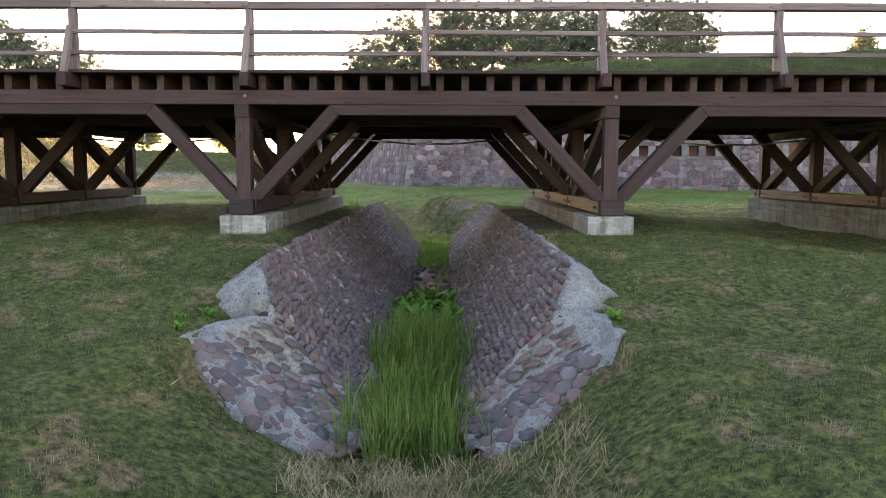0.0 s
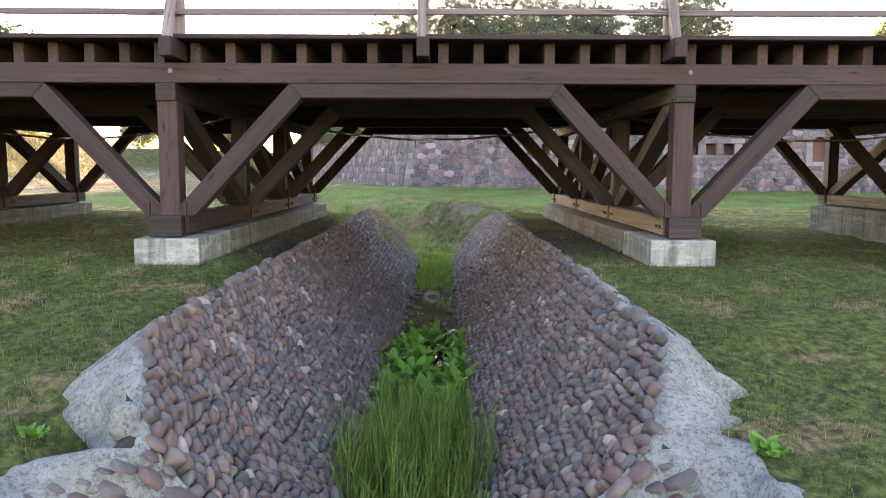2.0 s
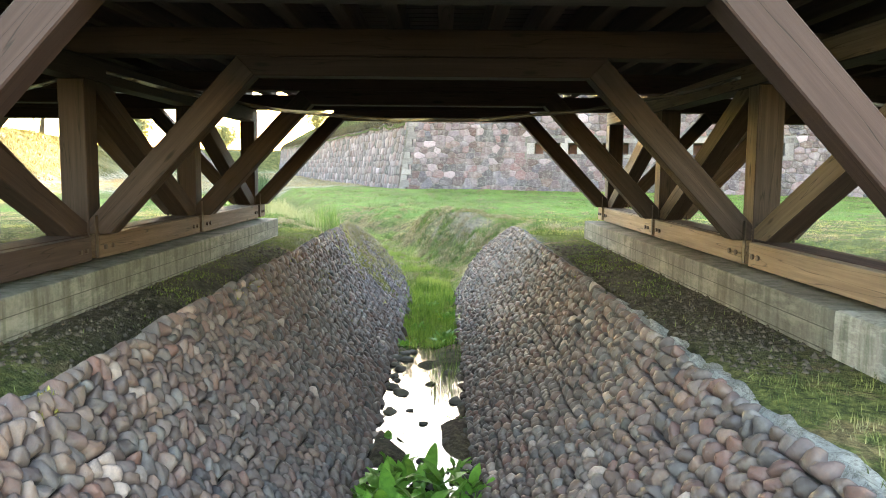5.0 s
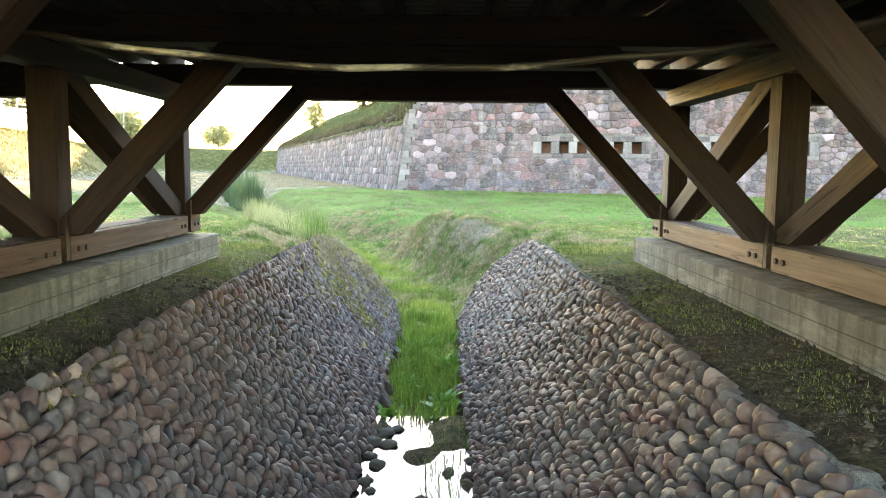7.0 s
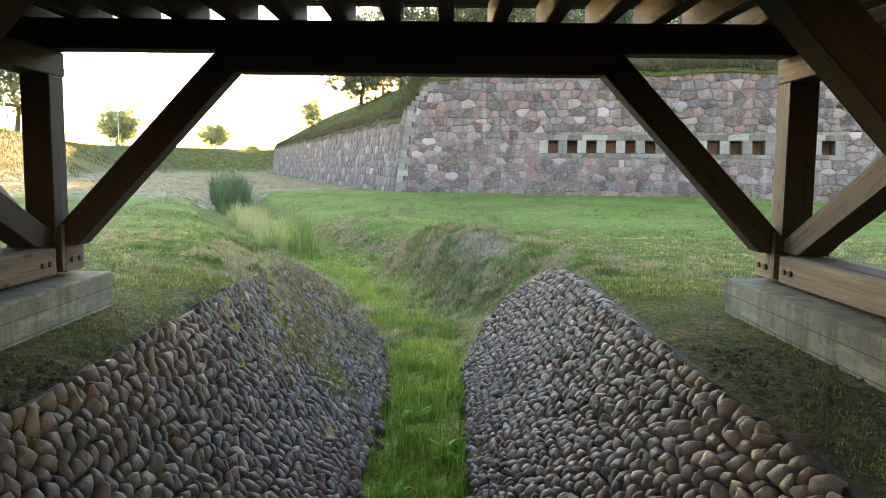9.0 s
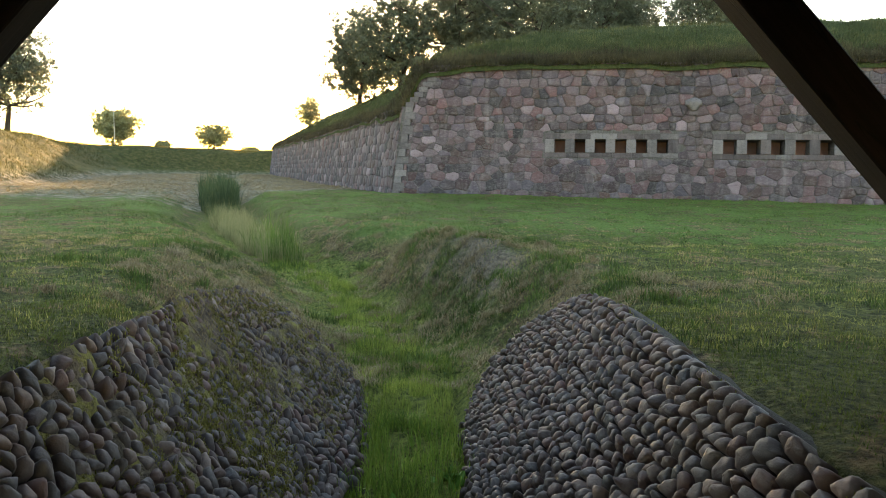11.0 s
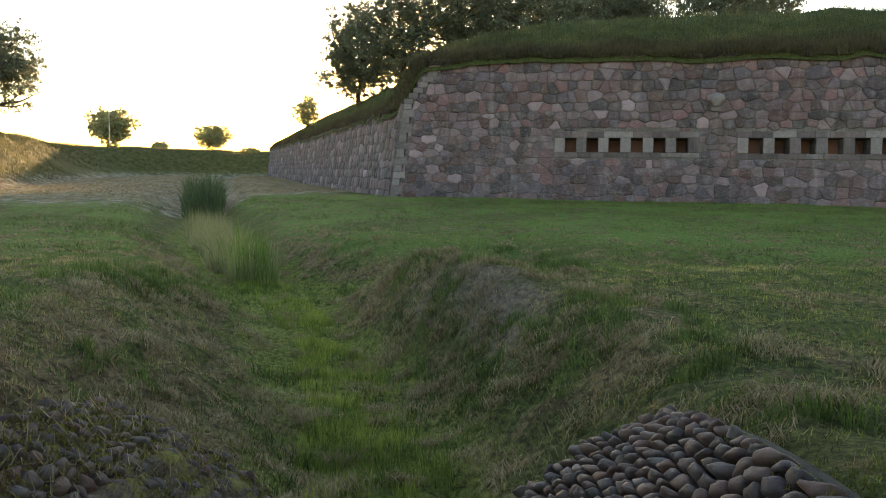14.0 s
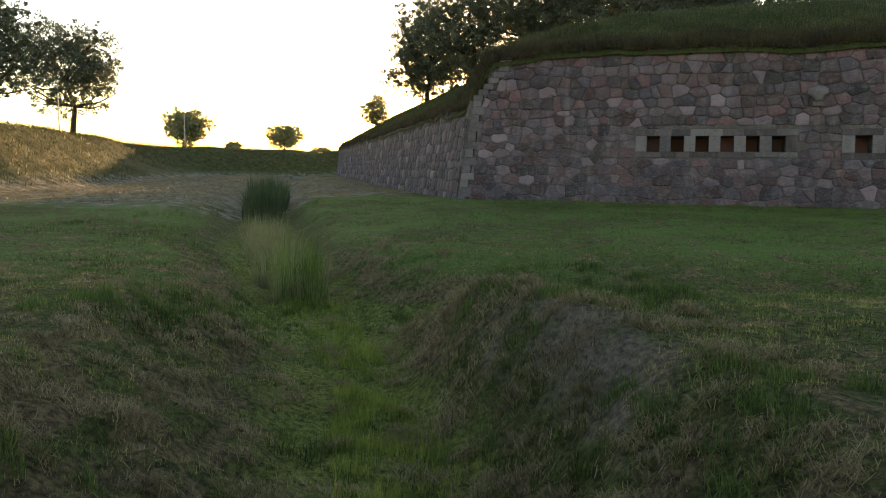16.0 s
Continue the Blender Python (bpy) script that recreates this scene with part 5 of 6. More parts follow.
def rampart():
    d1, d2 = (WALL_B - WALL_A).normalized(), (WALL_C - WALL_A).normalized()
    n1, n2 = Vector((-d1.y, d1.x)), Vector((d2.y, -d2.x))
    s = np.concatenate([np.arange(0, 8, 0.35), np.arange(8, 40, 1.0), [44, 60, 90]])
    # skewed grid along both walls
    A, B = np.meshgrid(s, np.concatenate([np.arange(0, 8, 0.35), np.arange(8, 78, 1.5), [82]]))
    off = 0.30
    px = WALL_A.x + n1.x * off + n2.x * off + d1.x * A + d2.x * B
    py = WALL_A.y + n1.y * off + n2.y * off + d1.y * A + d2.y * B
    Z, df, dl = bastion_height(px, py)
    edge = np.minimum(df, dl)
    Z = np.where((A == 0) | (B == 0), Z - 0.45, Z)
    k, n = A.shape
    i = np.arange(n * k).reshape(k, n)
    faces = np.stack([i[:-1, :-1], i[:-1, 1:], i[1:, 1:], i[1:, :-1]], -1).reshape(-1, 4)
    ob = fast_mesh("rampart", np.stack([px, py, Z], -1).reshape(-1, 3), faces, M_SLOPE, smooth=True)
    tagged(ob, "grassy earth rampart heaped behind the stone walls", "rampart", kind="structure")


rampart()


# ---------------- grass ----------------
def blades(name, pts, length, width, mat, label, category, lean=0.5, seed=1, two=False, parent=None, flat=False):
    """Grass blades at pts (n, 3): narrow bent triangles."""
    rs = np.random.RandomState(seed)
    n = len(pts)
    ang, tilt = rs.uniform(0, 2 * np.pi, n), np.abs(rs.normal(0, lean, n))
    if flat:
        tilt = np.clip(rs.normal(1.32, 0.18, n), 0.7, 1.55)
    L = length * rs.uniform(0.45, 1.25, n)
    if two and length > 0.5:
        L = L * np.clip(0.95 + 1.1 * vnoise(pts[:, 0] * 1.1, pts[:, 1] * 1.1, seed) + 0.5 * vnoise(pts[:, 0] * 3.3, pts[:, 1] * 3.3, seed + 1), 0.3, 1.35)
    w = width * rs.uniform(0.6, 1.3, n)
    side = np.stack([np.cos(ang), np.sin(ang), np.zeros(n)], -1) * w[:, None] / 2
    dirn = rs.uniform(0, 2 * np.pi, n)
    fall = np.stack([np.cos(dirn), np.sin(dirn), np.zeros(n)], -1)
    upv = np.array([0, 0, 1.0])
    base = pts.copy()
    base[:, 2] += 0.012 if flat else -0.01
    tip = base + L[:, None] * (np.cos(tilt)[:, None] * upv + np.sin(tilt)[:, None] * fall)
    if two:
        mid = base + L[:, None] * 0.55 * (np.cos(tilt * 0.5)[:, None] * upv + np.sin(tilt * 0.5)[:, None] * fall)
        v = np.stack([base - side, base + side, mid - side * 0.7, mid + side * 0.7, tip], 1).reshape(-1, 3)
        k = np.arange(n)[:, None] * 5
        f = np.concatenate([k + np.array([0, 1, 3]), k + np.array([0, 3, 2]), k + np.array([2, 3, 4])], 1).reshape(-1, 3)
    else:
        v = np.stack([base - side, base + side, tip], 1).reshape(-1, 3)
        f = np.arange(n * 3).reshape(-1, 3)
    ob = fast_mesh(name, v, f, mat, parent)
    return tagged(ob, label, category, kind="stuff")


def scatter(x0, x1, y0, y1, density, seed, keep=None, clump=0.0):
    rs = np.random.RandomState(seed)
    n = int((x1 - x0) * (y1 - y0) * density)
    x, y = rs.uniform(x0, x1, n), rs.uniform(y0, y1, n)
    ok = np.ones(n, bool)
    if clump:
        ok &= rs.uniform(0, 1, n) < np.clip(0.52 + clump * vnoise(x * 1.3, y * 1.3, seed + 50) + 1.5 * clump * vnoise(x * 6, y * 6, seed + 60), 0.03, 1)
    if keep is not None:
        ok &= keep(x, y)
    x, y = x[ok], y[ok]
    return np.stack([x, y, land(x, y)], -1)


def off_stone(x, y):
    lined = (y > -4.5) & (y < Y_FAR + 0.08 + END_RUN * (1 - np.clip((np.abs(x) - 0.42) / 1.18, 0, 1))) & (x > CREST_L - 0.10) & (x < CREST_R + 0.10)
    nosen = (y <= -4.5) & (y > -5.65) & (np.abs(x) < np.where(x < 0, 2.12, 1.95) - 0.9 * np.clip(-5.1 - y, 0, 1)) & (np.abs(x) > 0.4)
    pl = np.zeros(np.shape(x), bool)
    for bx in BENTS:
        pl |= (np.abs(x - bx) < 0.36) & (y > -0.3) & (y < 8.7)
    return ~(lined | nosen | pl)


def thin_out(x, y):
    """Fewer blades the farther from the ditch and the bridge."""
    rs = np.random.RandomState(9)
    keep = np.clip(1.35 - np.maximum(y - 14, 0) / 14, 0.10, 1) * np.clip(1.5 - np.abs(x) / 11, 0.12, 1)
    return rs.uniform(0, 1, len(x)) < keep


def beside_hump(x, y):
    """Few blades on the half-bare flank of the hump."""
    rs = np.random.RandomState(19)
    d = ((x - 0.45) * 0.85) ** 2 + ((y - 17.2) * 0.45) ** 2
    return (d > 1.0) | (rs.uniform(0, 1, len(x)) < 0.22 + 0.6 * d + 0.8 * vnoise(x * 2, y * 2, 78))


def sparse_under(x, y):
    rs = np.random.RandomState(5)
    soil = (np.abs(x) < 3.3) & (y > 0.3) & (y < 9.0)
    return off_stone(x, y) & (~soil | (rs.uniform(0, 1, len(x)) < np.clip(0.02 + 0.6 * vnoise(x * 1.5, y * 1.5, 77), 0.01, 1)))


blades("lawn_grass", np.concatenate([scatter(-7.5, 7.5, -9.5, 0.5, 3300, 1, off_stone, 0.9), scatter(-9, 9, 0.5, 9.5, 1100, 2, sparse_under, 1.2)]), 0.062, 0.0068, M_MOWN_SHADED, "short patchy mown lawn grass", "grass", 1.0, 3)
blades("meadow_grass", np.concatenate([scatter(-16, 17, 9.5, 36, 1600, 4, lambda x, y: off_stone(x, y) & thin_out(x, y) & beside_hump(x, y), 1.0), scatter(-26, 30, 20, 50, 130, 6, None, 0.6)]), 0.062, 0.0075, M_TURF, "green meadow grass on the ditch banks", "grass", 1.3, 5)


def in_channel(half):
    return lambda x, y: np.abs(x - ditch_centre(y)) < half * (0.75 + 0.5 * vnoise(y * 1.1, y * 0 + 3, 8))


blades("tall_ditch_grass", np.concatenate([scatter(-0.95, 0.95, -5.45, 0.0, 1400, 8, in_channel(0.74), 1.5)]), 0.56, 0.014, M_TALL, "tall lush green grass filling the near ditch", "grass", 0.45, 9, True)
blades("ditch_grass", scatter(-0.75, 0.75, 7.05, 12.2, 1900, 18, in_channel(0.64), 1.4), 0.21, 0.010, M_DITCH, "lush green grass between the stone linings", "grass", 0.45, 10, True)
blades("bed_grass", scatter(-5, 2, 12.0, 26, 2300, 19, in_channel(0.62), 2.6), 0.15, 0.007, M_BED_GRASS, "bright green grass in the bed of the ditch", "grass", 0.4, 110, True)
blades("dry_grass", scatter(-0.9, 1.3, -7.6, -5.85, 1000, 20, off_stone, 2.8), 0.24, 0.006, M_RAKED, "bleached dry grass lying at the ditch mouth", "grass", 1.3, 11, True, None, True)
blades("reeds", scatter(-17, -8, 41.5, 57, 150, 31, in_channel(1.25)), 1.5, 0.045, M_REED, "tall grey-green reeds standing in the ditch", "reeds", 0.25, 12, True)
blades("reed_clump", scatter(-6.0, -3.4, 24.8, 27.6, 150, 30, in_channel(0.8)), 1.35, 0.018, M_TALL, "loose clump of slender green reeds in the ditch", "reeds", 0.28, 14, True)
blades("reed_straw", scatter(-9.5, -3.4, 25.0, 38, 520, 32, in_channel(1.0)), 0.75, 0.012, M_STRAW, "fluffy straw-coloured grass among the reeds", "grass", 0.6, 13, True)


# ---------------- trees ----------------
def tube(bm, a, b, ra, rb, n=7):
    a, b = Vector(a), Vector(b)
    q = (b - a).to_track_quat("Z", "Y").to_matrix()
    ra_, rb_ = [], []
    for k in range(n):
        c = Vector((math.cos(2 * math.pi * k / n), math.sin(2 * math.pi * k / n), 0))
        ra_.append(bm.verts.new(a + q @ c * ra)), rb_.append(bm.verts.new(b + q @ c * rb))
    for k in range(n):
        bm.faces.new((ra_[k], ra_[(k + 1) % n], rb_[(k + 1) % n], rb_[k]))


def tree(at, height, spread, seed, mat, label, leaves=5200, leaf=0.34, bare=0.28, name="tree"):
    rg = random.Random(seed)
    t = thing(name, label, "tree" if name == "tree" else "bush", "trees", at=at)
    bm = bmesh.new()
    p, r = Vector((0, 0, -0.6)), height * 0.028
    tips = []
    n = 6
    spine = []
    for k in range(n):
        q = p + Vector((rg.gauss(0, 0.03) * height, rg.gauss(0, 0.03) * height, height * 0.86 / n))
        tube(bm, p, q, r, r * 0.82)
        spine.append((q, r))
        p, r = q, r * 0.78
    for q, rr in spine[1:]:
        for _ in range(6):
            a = rg.uniform(0, 2 * math.pi)
            reach = spread * rg.uniform(0.2, 0.5) * (1.15 - 0.5 * q.z / height)
            e = q + Vector((math.cos(a) * reach, math.sin(a) * reach, reach * rg.uniform(0.1, 0.7)))
            mid = (q + e) / 2 + Vector((0, 0, -0.08 * reach))
            tube(bm, q, mid, rr * 0.5, rr * 0.32, 5), tube(bm, mid, e, rr * 0.32, rr * 0.1, 5)
            tips += [e, (mid + e) / 2]
    part("trunk", bm, M_BARK, t, "", None, True)
    rs = np.random.RandomState(seed)
    n = 900
    d = rs.normal(0, 1, (n, 3))
    d /= np.linalg.norm(d, axis=1)[:, None]
    rad = rs.uniform(0.12, 1.0, n) ** 0.55 * (0.84 + 0.55 * vnoise(d[:, 0] * 2.2 + seed, d[:, 2] * 2.2 + d[:, 1], seed))
    zc, zr = height * (1 + bare) / 2, height * (1 - bare) / 2
    cent = d * rad[:, None] * np.array([spread / 2, spread / 2, zr]) + np.array([0, 0, zc])
    size = spread * rs.uniform(0.02, 0.058, n)
    which = rs.randint(0, len(cent), leaves)
    off = rs.normal(0, 1, (leaves, 3))
    off /= np.linalg.norm(off, axis=1)[:, None] + 1e-6
    pos = cent[which] + off * (size[which] * rs.uniform(0.25, 1.15, leaves) ** 0.7)[:, None] * np.array([1, 1, 0.75])
    u = rs.normal(0, 1, (leaves, 3))
    u /= np.linalg.norm(u, axis=1)[:, None]
    w = np.cross(u, rs.normal(0, 1, (leaves, 3)))
    w /= np.linalg.norm(w, axis=1)[:, None] + 1e-6
    s = (leaf * rs.uniform(0.5, 1.2, leaves))[:, None]
    v = np.stack([pos - u * s * 0.5, pos + w * s * 0.33, pos + u * s * 0.5, pos - w * s * 0.33], 1).reshape(-1, 3)
    ob = fast_mesh("crown", v, np.arange(leaves * 4).reshape(-1, 4), mat, t)


for k, (x, y, h, s) in enumerate([(12, 92, 14, 13), (20, 92, 13, 12), (3.5, 92, 15, 13), (-4.5, 80, 11, 10), (1.5, 84, 14, 12), (-9.0, 88, 10.5, 9.5), (9, 80, 13.5, 13), (17, 85, 13.5, 13), (25, 80, 13, 12), (31, 86, 13, 9)]):
    tree((x, y, float(bastion_height(np.array(x), np.array(y))[0])), h, s, 40 + k, M_CROWN, "large dark leafy tree standing on the rampart", 31000, 0.25, -0.14)
tree((-17.8, 107, 6.2), 4.8, 4, 60, M_CROWN_LIT, "small light green tree on the rampart", 3500, 0.3, 0.0)
tree((43, 68, 9.4), 6.5, 3.2, 61, M_CROWN_LIT, "small slender tree on the rampart", 4000, 0.3)
tree((-51.4, 96, on_land(-51.4, 96)), 14.0, 14.5, 62, M_CROWN, "broad leafy tree on the earth bank", 26000, 0.3, 0.16)
tree((-52.0, 82, on_land(-52.0, 82)), 15, 11, 63, M_CROWN, "tall leafy tree on the earth bank", 26000, 0.3, 0.16)
tree((-64, 156, on_land(-64, 156)), 9.2, 11.5, 64, M_CROWN_LIT, "distant rounded tree behind the bank", 9000, 0.5, 0.0)
tree((-60, 206, on_land(-60, 206)), 8.6, 10.8, 65, M_CROWN_LIT, "distant flat-topped tree behind the bank", 9000, 0.5, 0.15)
tree((-61, 172, on_land(-61, 172)), 2.6, 4.5, 66, M_CROWN_LIT, "low bush on the far bank", 3000, 0.4, 0.0, "bush")
tree((-63, 256, on_land(-63, 256)), 4.6, 9, 67, M_CROWN_LIT, "low distant bush on the skyline", 4000, 0.5, 0.0, "bush")


# ---------------- hay, moss, fringes ----------------
def clods(n, region, seed, per=110, radius=0.13):
    """Small heaps of raked-up dry grass."""
    rs = np.random.RandomState(seed)
    x, y = rs.uniform(region[0], region[1], n * 6), rs.uniform(region[2], region[3], n * 6)
    off = np.abs(x - ditch_centre(y))
    ok = (off > 0.15) & (off < 3.4) & off_stone(x, y)
    x, y = x[ok][:n], y[ok][:n]
    r = radius * rs.uniform(0.5, 1.6, len(x))
    px = np.repeat(x, per) + rs.normal(0, 1, len(x) * per) * np.repeat(r, per) * 0.7
    py = np.repeat(y, per) + rs.normal(0, 1, len(x) * per) * np.repeat(r, per) * 0.4
    return np.stack([px, py, land(px, py) + 0.03 * rs.uniform(0, 1.6, len(px))], -1)


blades("raked_hay", np.concatenate([clods(170, (-4.5, 3.5, 11.8, 21), 71), clods(90, (-6, 2, 20, 30), 72), clods(70, (-1.4, 0.9, 12.3, 20), 78, 170, 0.17)]), 0.14, 0.0065, M_RAKED, "small clods of raked dry grass on the banks", "hay", 1.45, 74, True, None, True)
def tufts(n, region, seed, per=16, radius=0.05, patchy=-0.08):
    rs = np.random.RandomState(seed)
    x, y = rs.uniform(region[0], region[1], n), rs.uniform(region[2], region[3], n)
    ok = off_stone(x, y) & (vnoise(x * 0.7, y * 0.7, seed) + 0.5 * vnoise(x * 2.3, y * 2.3, seed + 1) > patchy)
    x, y = x[ok], y[ok]
    px, py = np.repeat(x, per) + rs.normal(0, radius, len(x) * per), np.repeat(y, per) + rs.normal(0, radius, len(x) * per)
    return np.stack([px, py, land(px, py)], -1)


blades("lawn_tufts", tufts(1500, (-7.5, 7.5, -9.5, 0.2), 61), 0.09, 0.007, M_MOWN_SHADED, "slightly taller tufts in the mown lawn", "grass", 0.95, 165, True)
blades("grass_tufts", np.concatenate([tufts(3600, (-8, 8, 11.3, 26), 62, 20, 0.07), tufts(500, (-3.4, 3.4, 8.6, 11), 63, 12, 0.05)]), 0.078, 0.007, M_TUFT, "scattered taller tufts of grass in the lawn", "grass", 0.75, 64, True)
blades("grass_clippings", np.concatenate([tufts(260, (-12, 22, 19, 44), 175, 14, 0.16, 0.15), tufts(40, (-6, 6, -7, -1), 176, 10, 0.12, 0.2)]), 0.16, 0.012, M_HAY, "pale wisps of cut grass left on the meadow", "hay", 1.3, 176, False, None, True)
blades("bed_tussocks", tufts(1500, (-5.0, 2.6, 12.0, 25), 171, 42, 0.07, 0.0), 0.15, 0.009, M_TUFT, "dense grass tussocks in and beside the ditch bed", "grass", 0.7, 172, True)
blades("level_meadow_tufts", tufts(7000, (-14, 26, 23.5, 47), 163, 16, 0.16), 0.13, 0.014, M_TUFT, "uneven tufts of green grass on the level meadow", "grass", 1.1, 164)
def weed_patches(n, region, seed, per, radius):
    """Low weeds that thicken towards the open, in ragged patches."""
    p = tufts(n, region, seed, per, radius, -9.0)
    rs = np.random.RandomState(seed + 1)
    x, y = p[:, 0], p[:, 1]
    share = -0.04 + 0.115 * (y - 3.0) + 1.1 * vnoise(x * 1.6, y * 1.6, seed) + 0.9 * vnoise(x * 5, y * 5, seed + 2)
    return p[(rs.uniform(0, 1, len(p)) < share) & off_stone(x, y)]


blades("low_weeds", np.concatenate([weed_patches(2300, (1.6, 3.0, 1.5, 11.4), 67, 30, 0.06), weed_patches(2300, (-3.0, -1.7, 1.5, 11.4), 68, 30, 0.06)]), 0.032, 0.011, M_WEED, "low yellow-green weeds and moss on bare soil", "weeds", 1.15, 69)
blades("water_weed", scatter(0.05, 0.42, 4.6, 6.6, 170, 65, None, 2.2) + np.array([0, 0, 0.05]), 0.26, 0.009, M_TALL, "sparse green blades rising from the water", "grass", 0.5, 66, True)
far = scatter(-45, -5, 42, 128, 46, 75, lambda x, y: (y > 43 + 2.6 * np.maximum(x + 13, 0) + 4 * vnoise(x * 0.4, y * 0.4, 3)) & (berm_height(x, y) < 0.5), 1.3)
blades("far_hay", far, 0.38, 0.05, M_RAKED, "cut hay lying in swathes on the far ground", "hay", 1.35, 76, False, None, True)


def on_lining(side, n, seed, u0, u1, v0, v1, keep):
    rg = random.Random(seed)
    out = []
    while len(out) < n:
        u, v = rg.uniform(u0, u1), rg.uniform(v0, v1)
        f = float(vnoise(np.array(u * 1.6), np.array(v * 3.1), seed)) + 0.35 * float(vnoise(np.array(u * 6.0), np.array(v * 11.0), seed + 1))
        if f > keep - 0.25 * max(0.0, u - 8.5) / 2.5:
            p, nrm = lining_point(side, u, v)
            out.append(tuple(p + nrm * (0.018 if u < 9 or side > 0 else 0.042)))
    return np.array(out)


blades("moss", np.concatenate([on_lining(-1, 18000, 81, 6.2, Y_FAR, 0.25, 1.0, 0.14), on_lining(-1, 12000, 85, 9.6, Y_FAR, 0.15, 1.0, 0.05), on_lining(-1, 3000, 83, 0.0, 6.0, 0.9, 1.0, 0.15), on_lining(1, 1500, 84, 3.0, Y_FAR, 0.93, 1.0, 0.1)]), 0.024, 0.013, M_MOSS, "yellow-green moss and thatch on the stones", "moss", 0.9, 82)


thatch = on_lining(-1, 1500, 87, 10.4, Y_FAR, 0.2, 1.0, -0.05)
blades("dry_thatch", thatch + np.array([0, 0, 0.02]), 0.13, 0.0045, M_RAKED, "wisps of dry grass lying over the mossy stones", "hay", 1.3, 88, True, None, True)


def crumbs(name, boxes_, n, seed, mat, label):
    """Small lumps of earth and grit strewn on bare soil."""
    rs = np.random.RandomState(seed)
    base = np.array([(1, 0, 0), (0, 1, 0), (-1, 0, 0), (0, -1, 0), (0, 0, 1.0), (0, 0, -1.0)])
    tri = np.array([(0, 1, 4), (1, 2, 4), (2, 3, 4), (3, 0, 4), (1, 0, 5), (2, 1, 5), (3, 2, 5), (0, 3, 5)])
    x = np.concatenate([rs.uniform(b[0], b[1], n) for b in boxes_])
    y = np.concatenate([rs.uniform(b[2], b[3], n) for b in boxes_])
    ok = off_stone(x, y)
    x, y = x[ok], y[ok]
    r = 0.006 + 0.022 * rs.uniform(0, 1, len(x)) ** 3
    v = base[None] * rs.uniform(0.6, 1.3, (len(x), 6, 1)) * r[:, None, None] + np.stack([x, y, land(x, y)], -1)[:, None, :]
    f = (tri[None] + 6 * np.arange(len(x))[:, None, None]).reshape(-1, 3)
    tagged(fast_mesh(name, v.reshape(-1, 3), f, mat), label, "soil", kind="stuff")


crumbs("soil_crumbs", [(1.62, 2.4, 0.6, 7.4), (-2.45, -1.72, 0.6, 7.0)], 1800, 89, M_BARK, "crumbs of earth and grit on the bare soil")


def fringe(a, b, top, n, seed, inset, spread, zfun=None):
    rs = np.random.RandomState(seed)
    d = (b - a).normalized()
    nrm = Vector((-d.y, d.x))
    f, w = rs.uniform(0, (b - a).length, n), inset + np.abs(rs.normal(0, spread, n)) - 0.12
    x, y = a.x + d.x * f + nrm.x * w, a.y + d.y * f + nrm.y * w
    z = bastion_height(x, y)[0]
    return np.stack([x, y, z - 0.15 * (w < inset)], -1)


blades("overhanging_grass", np.concatenate([fringe(WALL_A, WALL_B, 6.5, 42000, 91, 0.56, 0.75), fringe(WALL_C, WALL_A, 4.6, 26000, 92, 0.56, 0.5)]), 0.42, 0.036, M_LIP, "shaggy withered grass hanging over the wall tops", "grass", 0.9, 93)
blades("rampart_grass", np.concatenate([fringe(WALL_A, WALL_B, 6.5, 34000, 94, 1.7, 3.2), fringe(WALL_C, WALL_A, 4.6, 30000, 95, 0.9, 3.5)]), 0.30, 0.035, M_ROUGH, "rough unmown grass on the rampart", "grass", 0.7, 96)


def berm_points(n, seed):
    rs = np.random.RandomState(seed)
    x, y = rs.uniform(-66, 5, n), rs.uniform(20, 180, n)
    h = berm_height(x, y)
    ok = (h > 0.25) & (h < 5.6)
    x, y = x[ok], y[ok]
    return np.stack([x, y, land(x, y)], -1)


blades("bank_grass", berm_points(280000, 97), 0.36, 0.045, M_BANK, "tall olive-tan grass on the earth banks", "grass", 0.8, 98)


# ---------------- plants and stones in the ditch ----------------
def leaf_mesh(seed, length, width):
    rg = random.Random(seed)
    bm = bmesh.new()
    n = 6
    rows = []
    bend = rg.uniform(0.25, 0.7)
    for k in range(n + 1):
        f = k / n
        w = width * (math.sin(math.pi * min(1, f * 0.92 + 0.08)) ** 0.7) * (1 - 0.25 * f) / 2 + 0.002
        zz, yy = length * f * (1 - 0.35 * bend * f), length * bend * f * f * 0.75
        wav = 0.012 * math.sin(f * 9 + seed)
        rows.append([bm.verts.new((-w, yy + 0.25 * w + wav, zz)), bm.verts.new((0, yy, zz - 0.01)), bm.verts.new((w, yy + 0.25 * w - wav, zz))])
    for a, b in zip(rows, rows[1:]):
        for k in range(2):
            bm.faces.new((a[k], a[k + 1], b[k + 1], b[k]))
    for f in bm.faces:
        f.smooth = True
    me = bpy.data.meshes.new("leaf")
    bm.to_mesh(me)
    bm.free()
    me.materials.append(M_DOCK)
    return me


LEAVES = [leaf_mesh(k, 0.24 + 0.045 * (k % 3), 0.078 + 0.013 * (k % 4)) for k in range(6)]


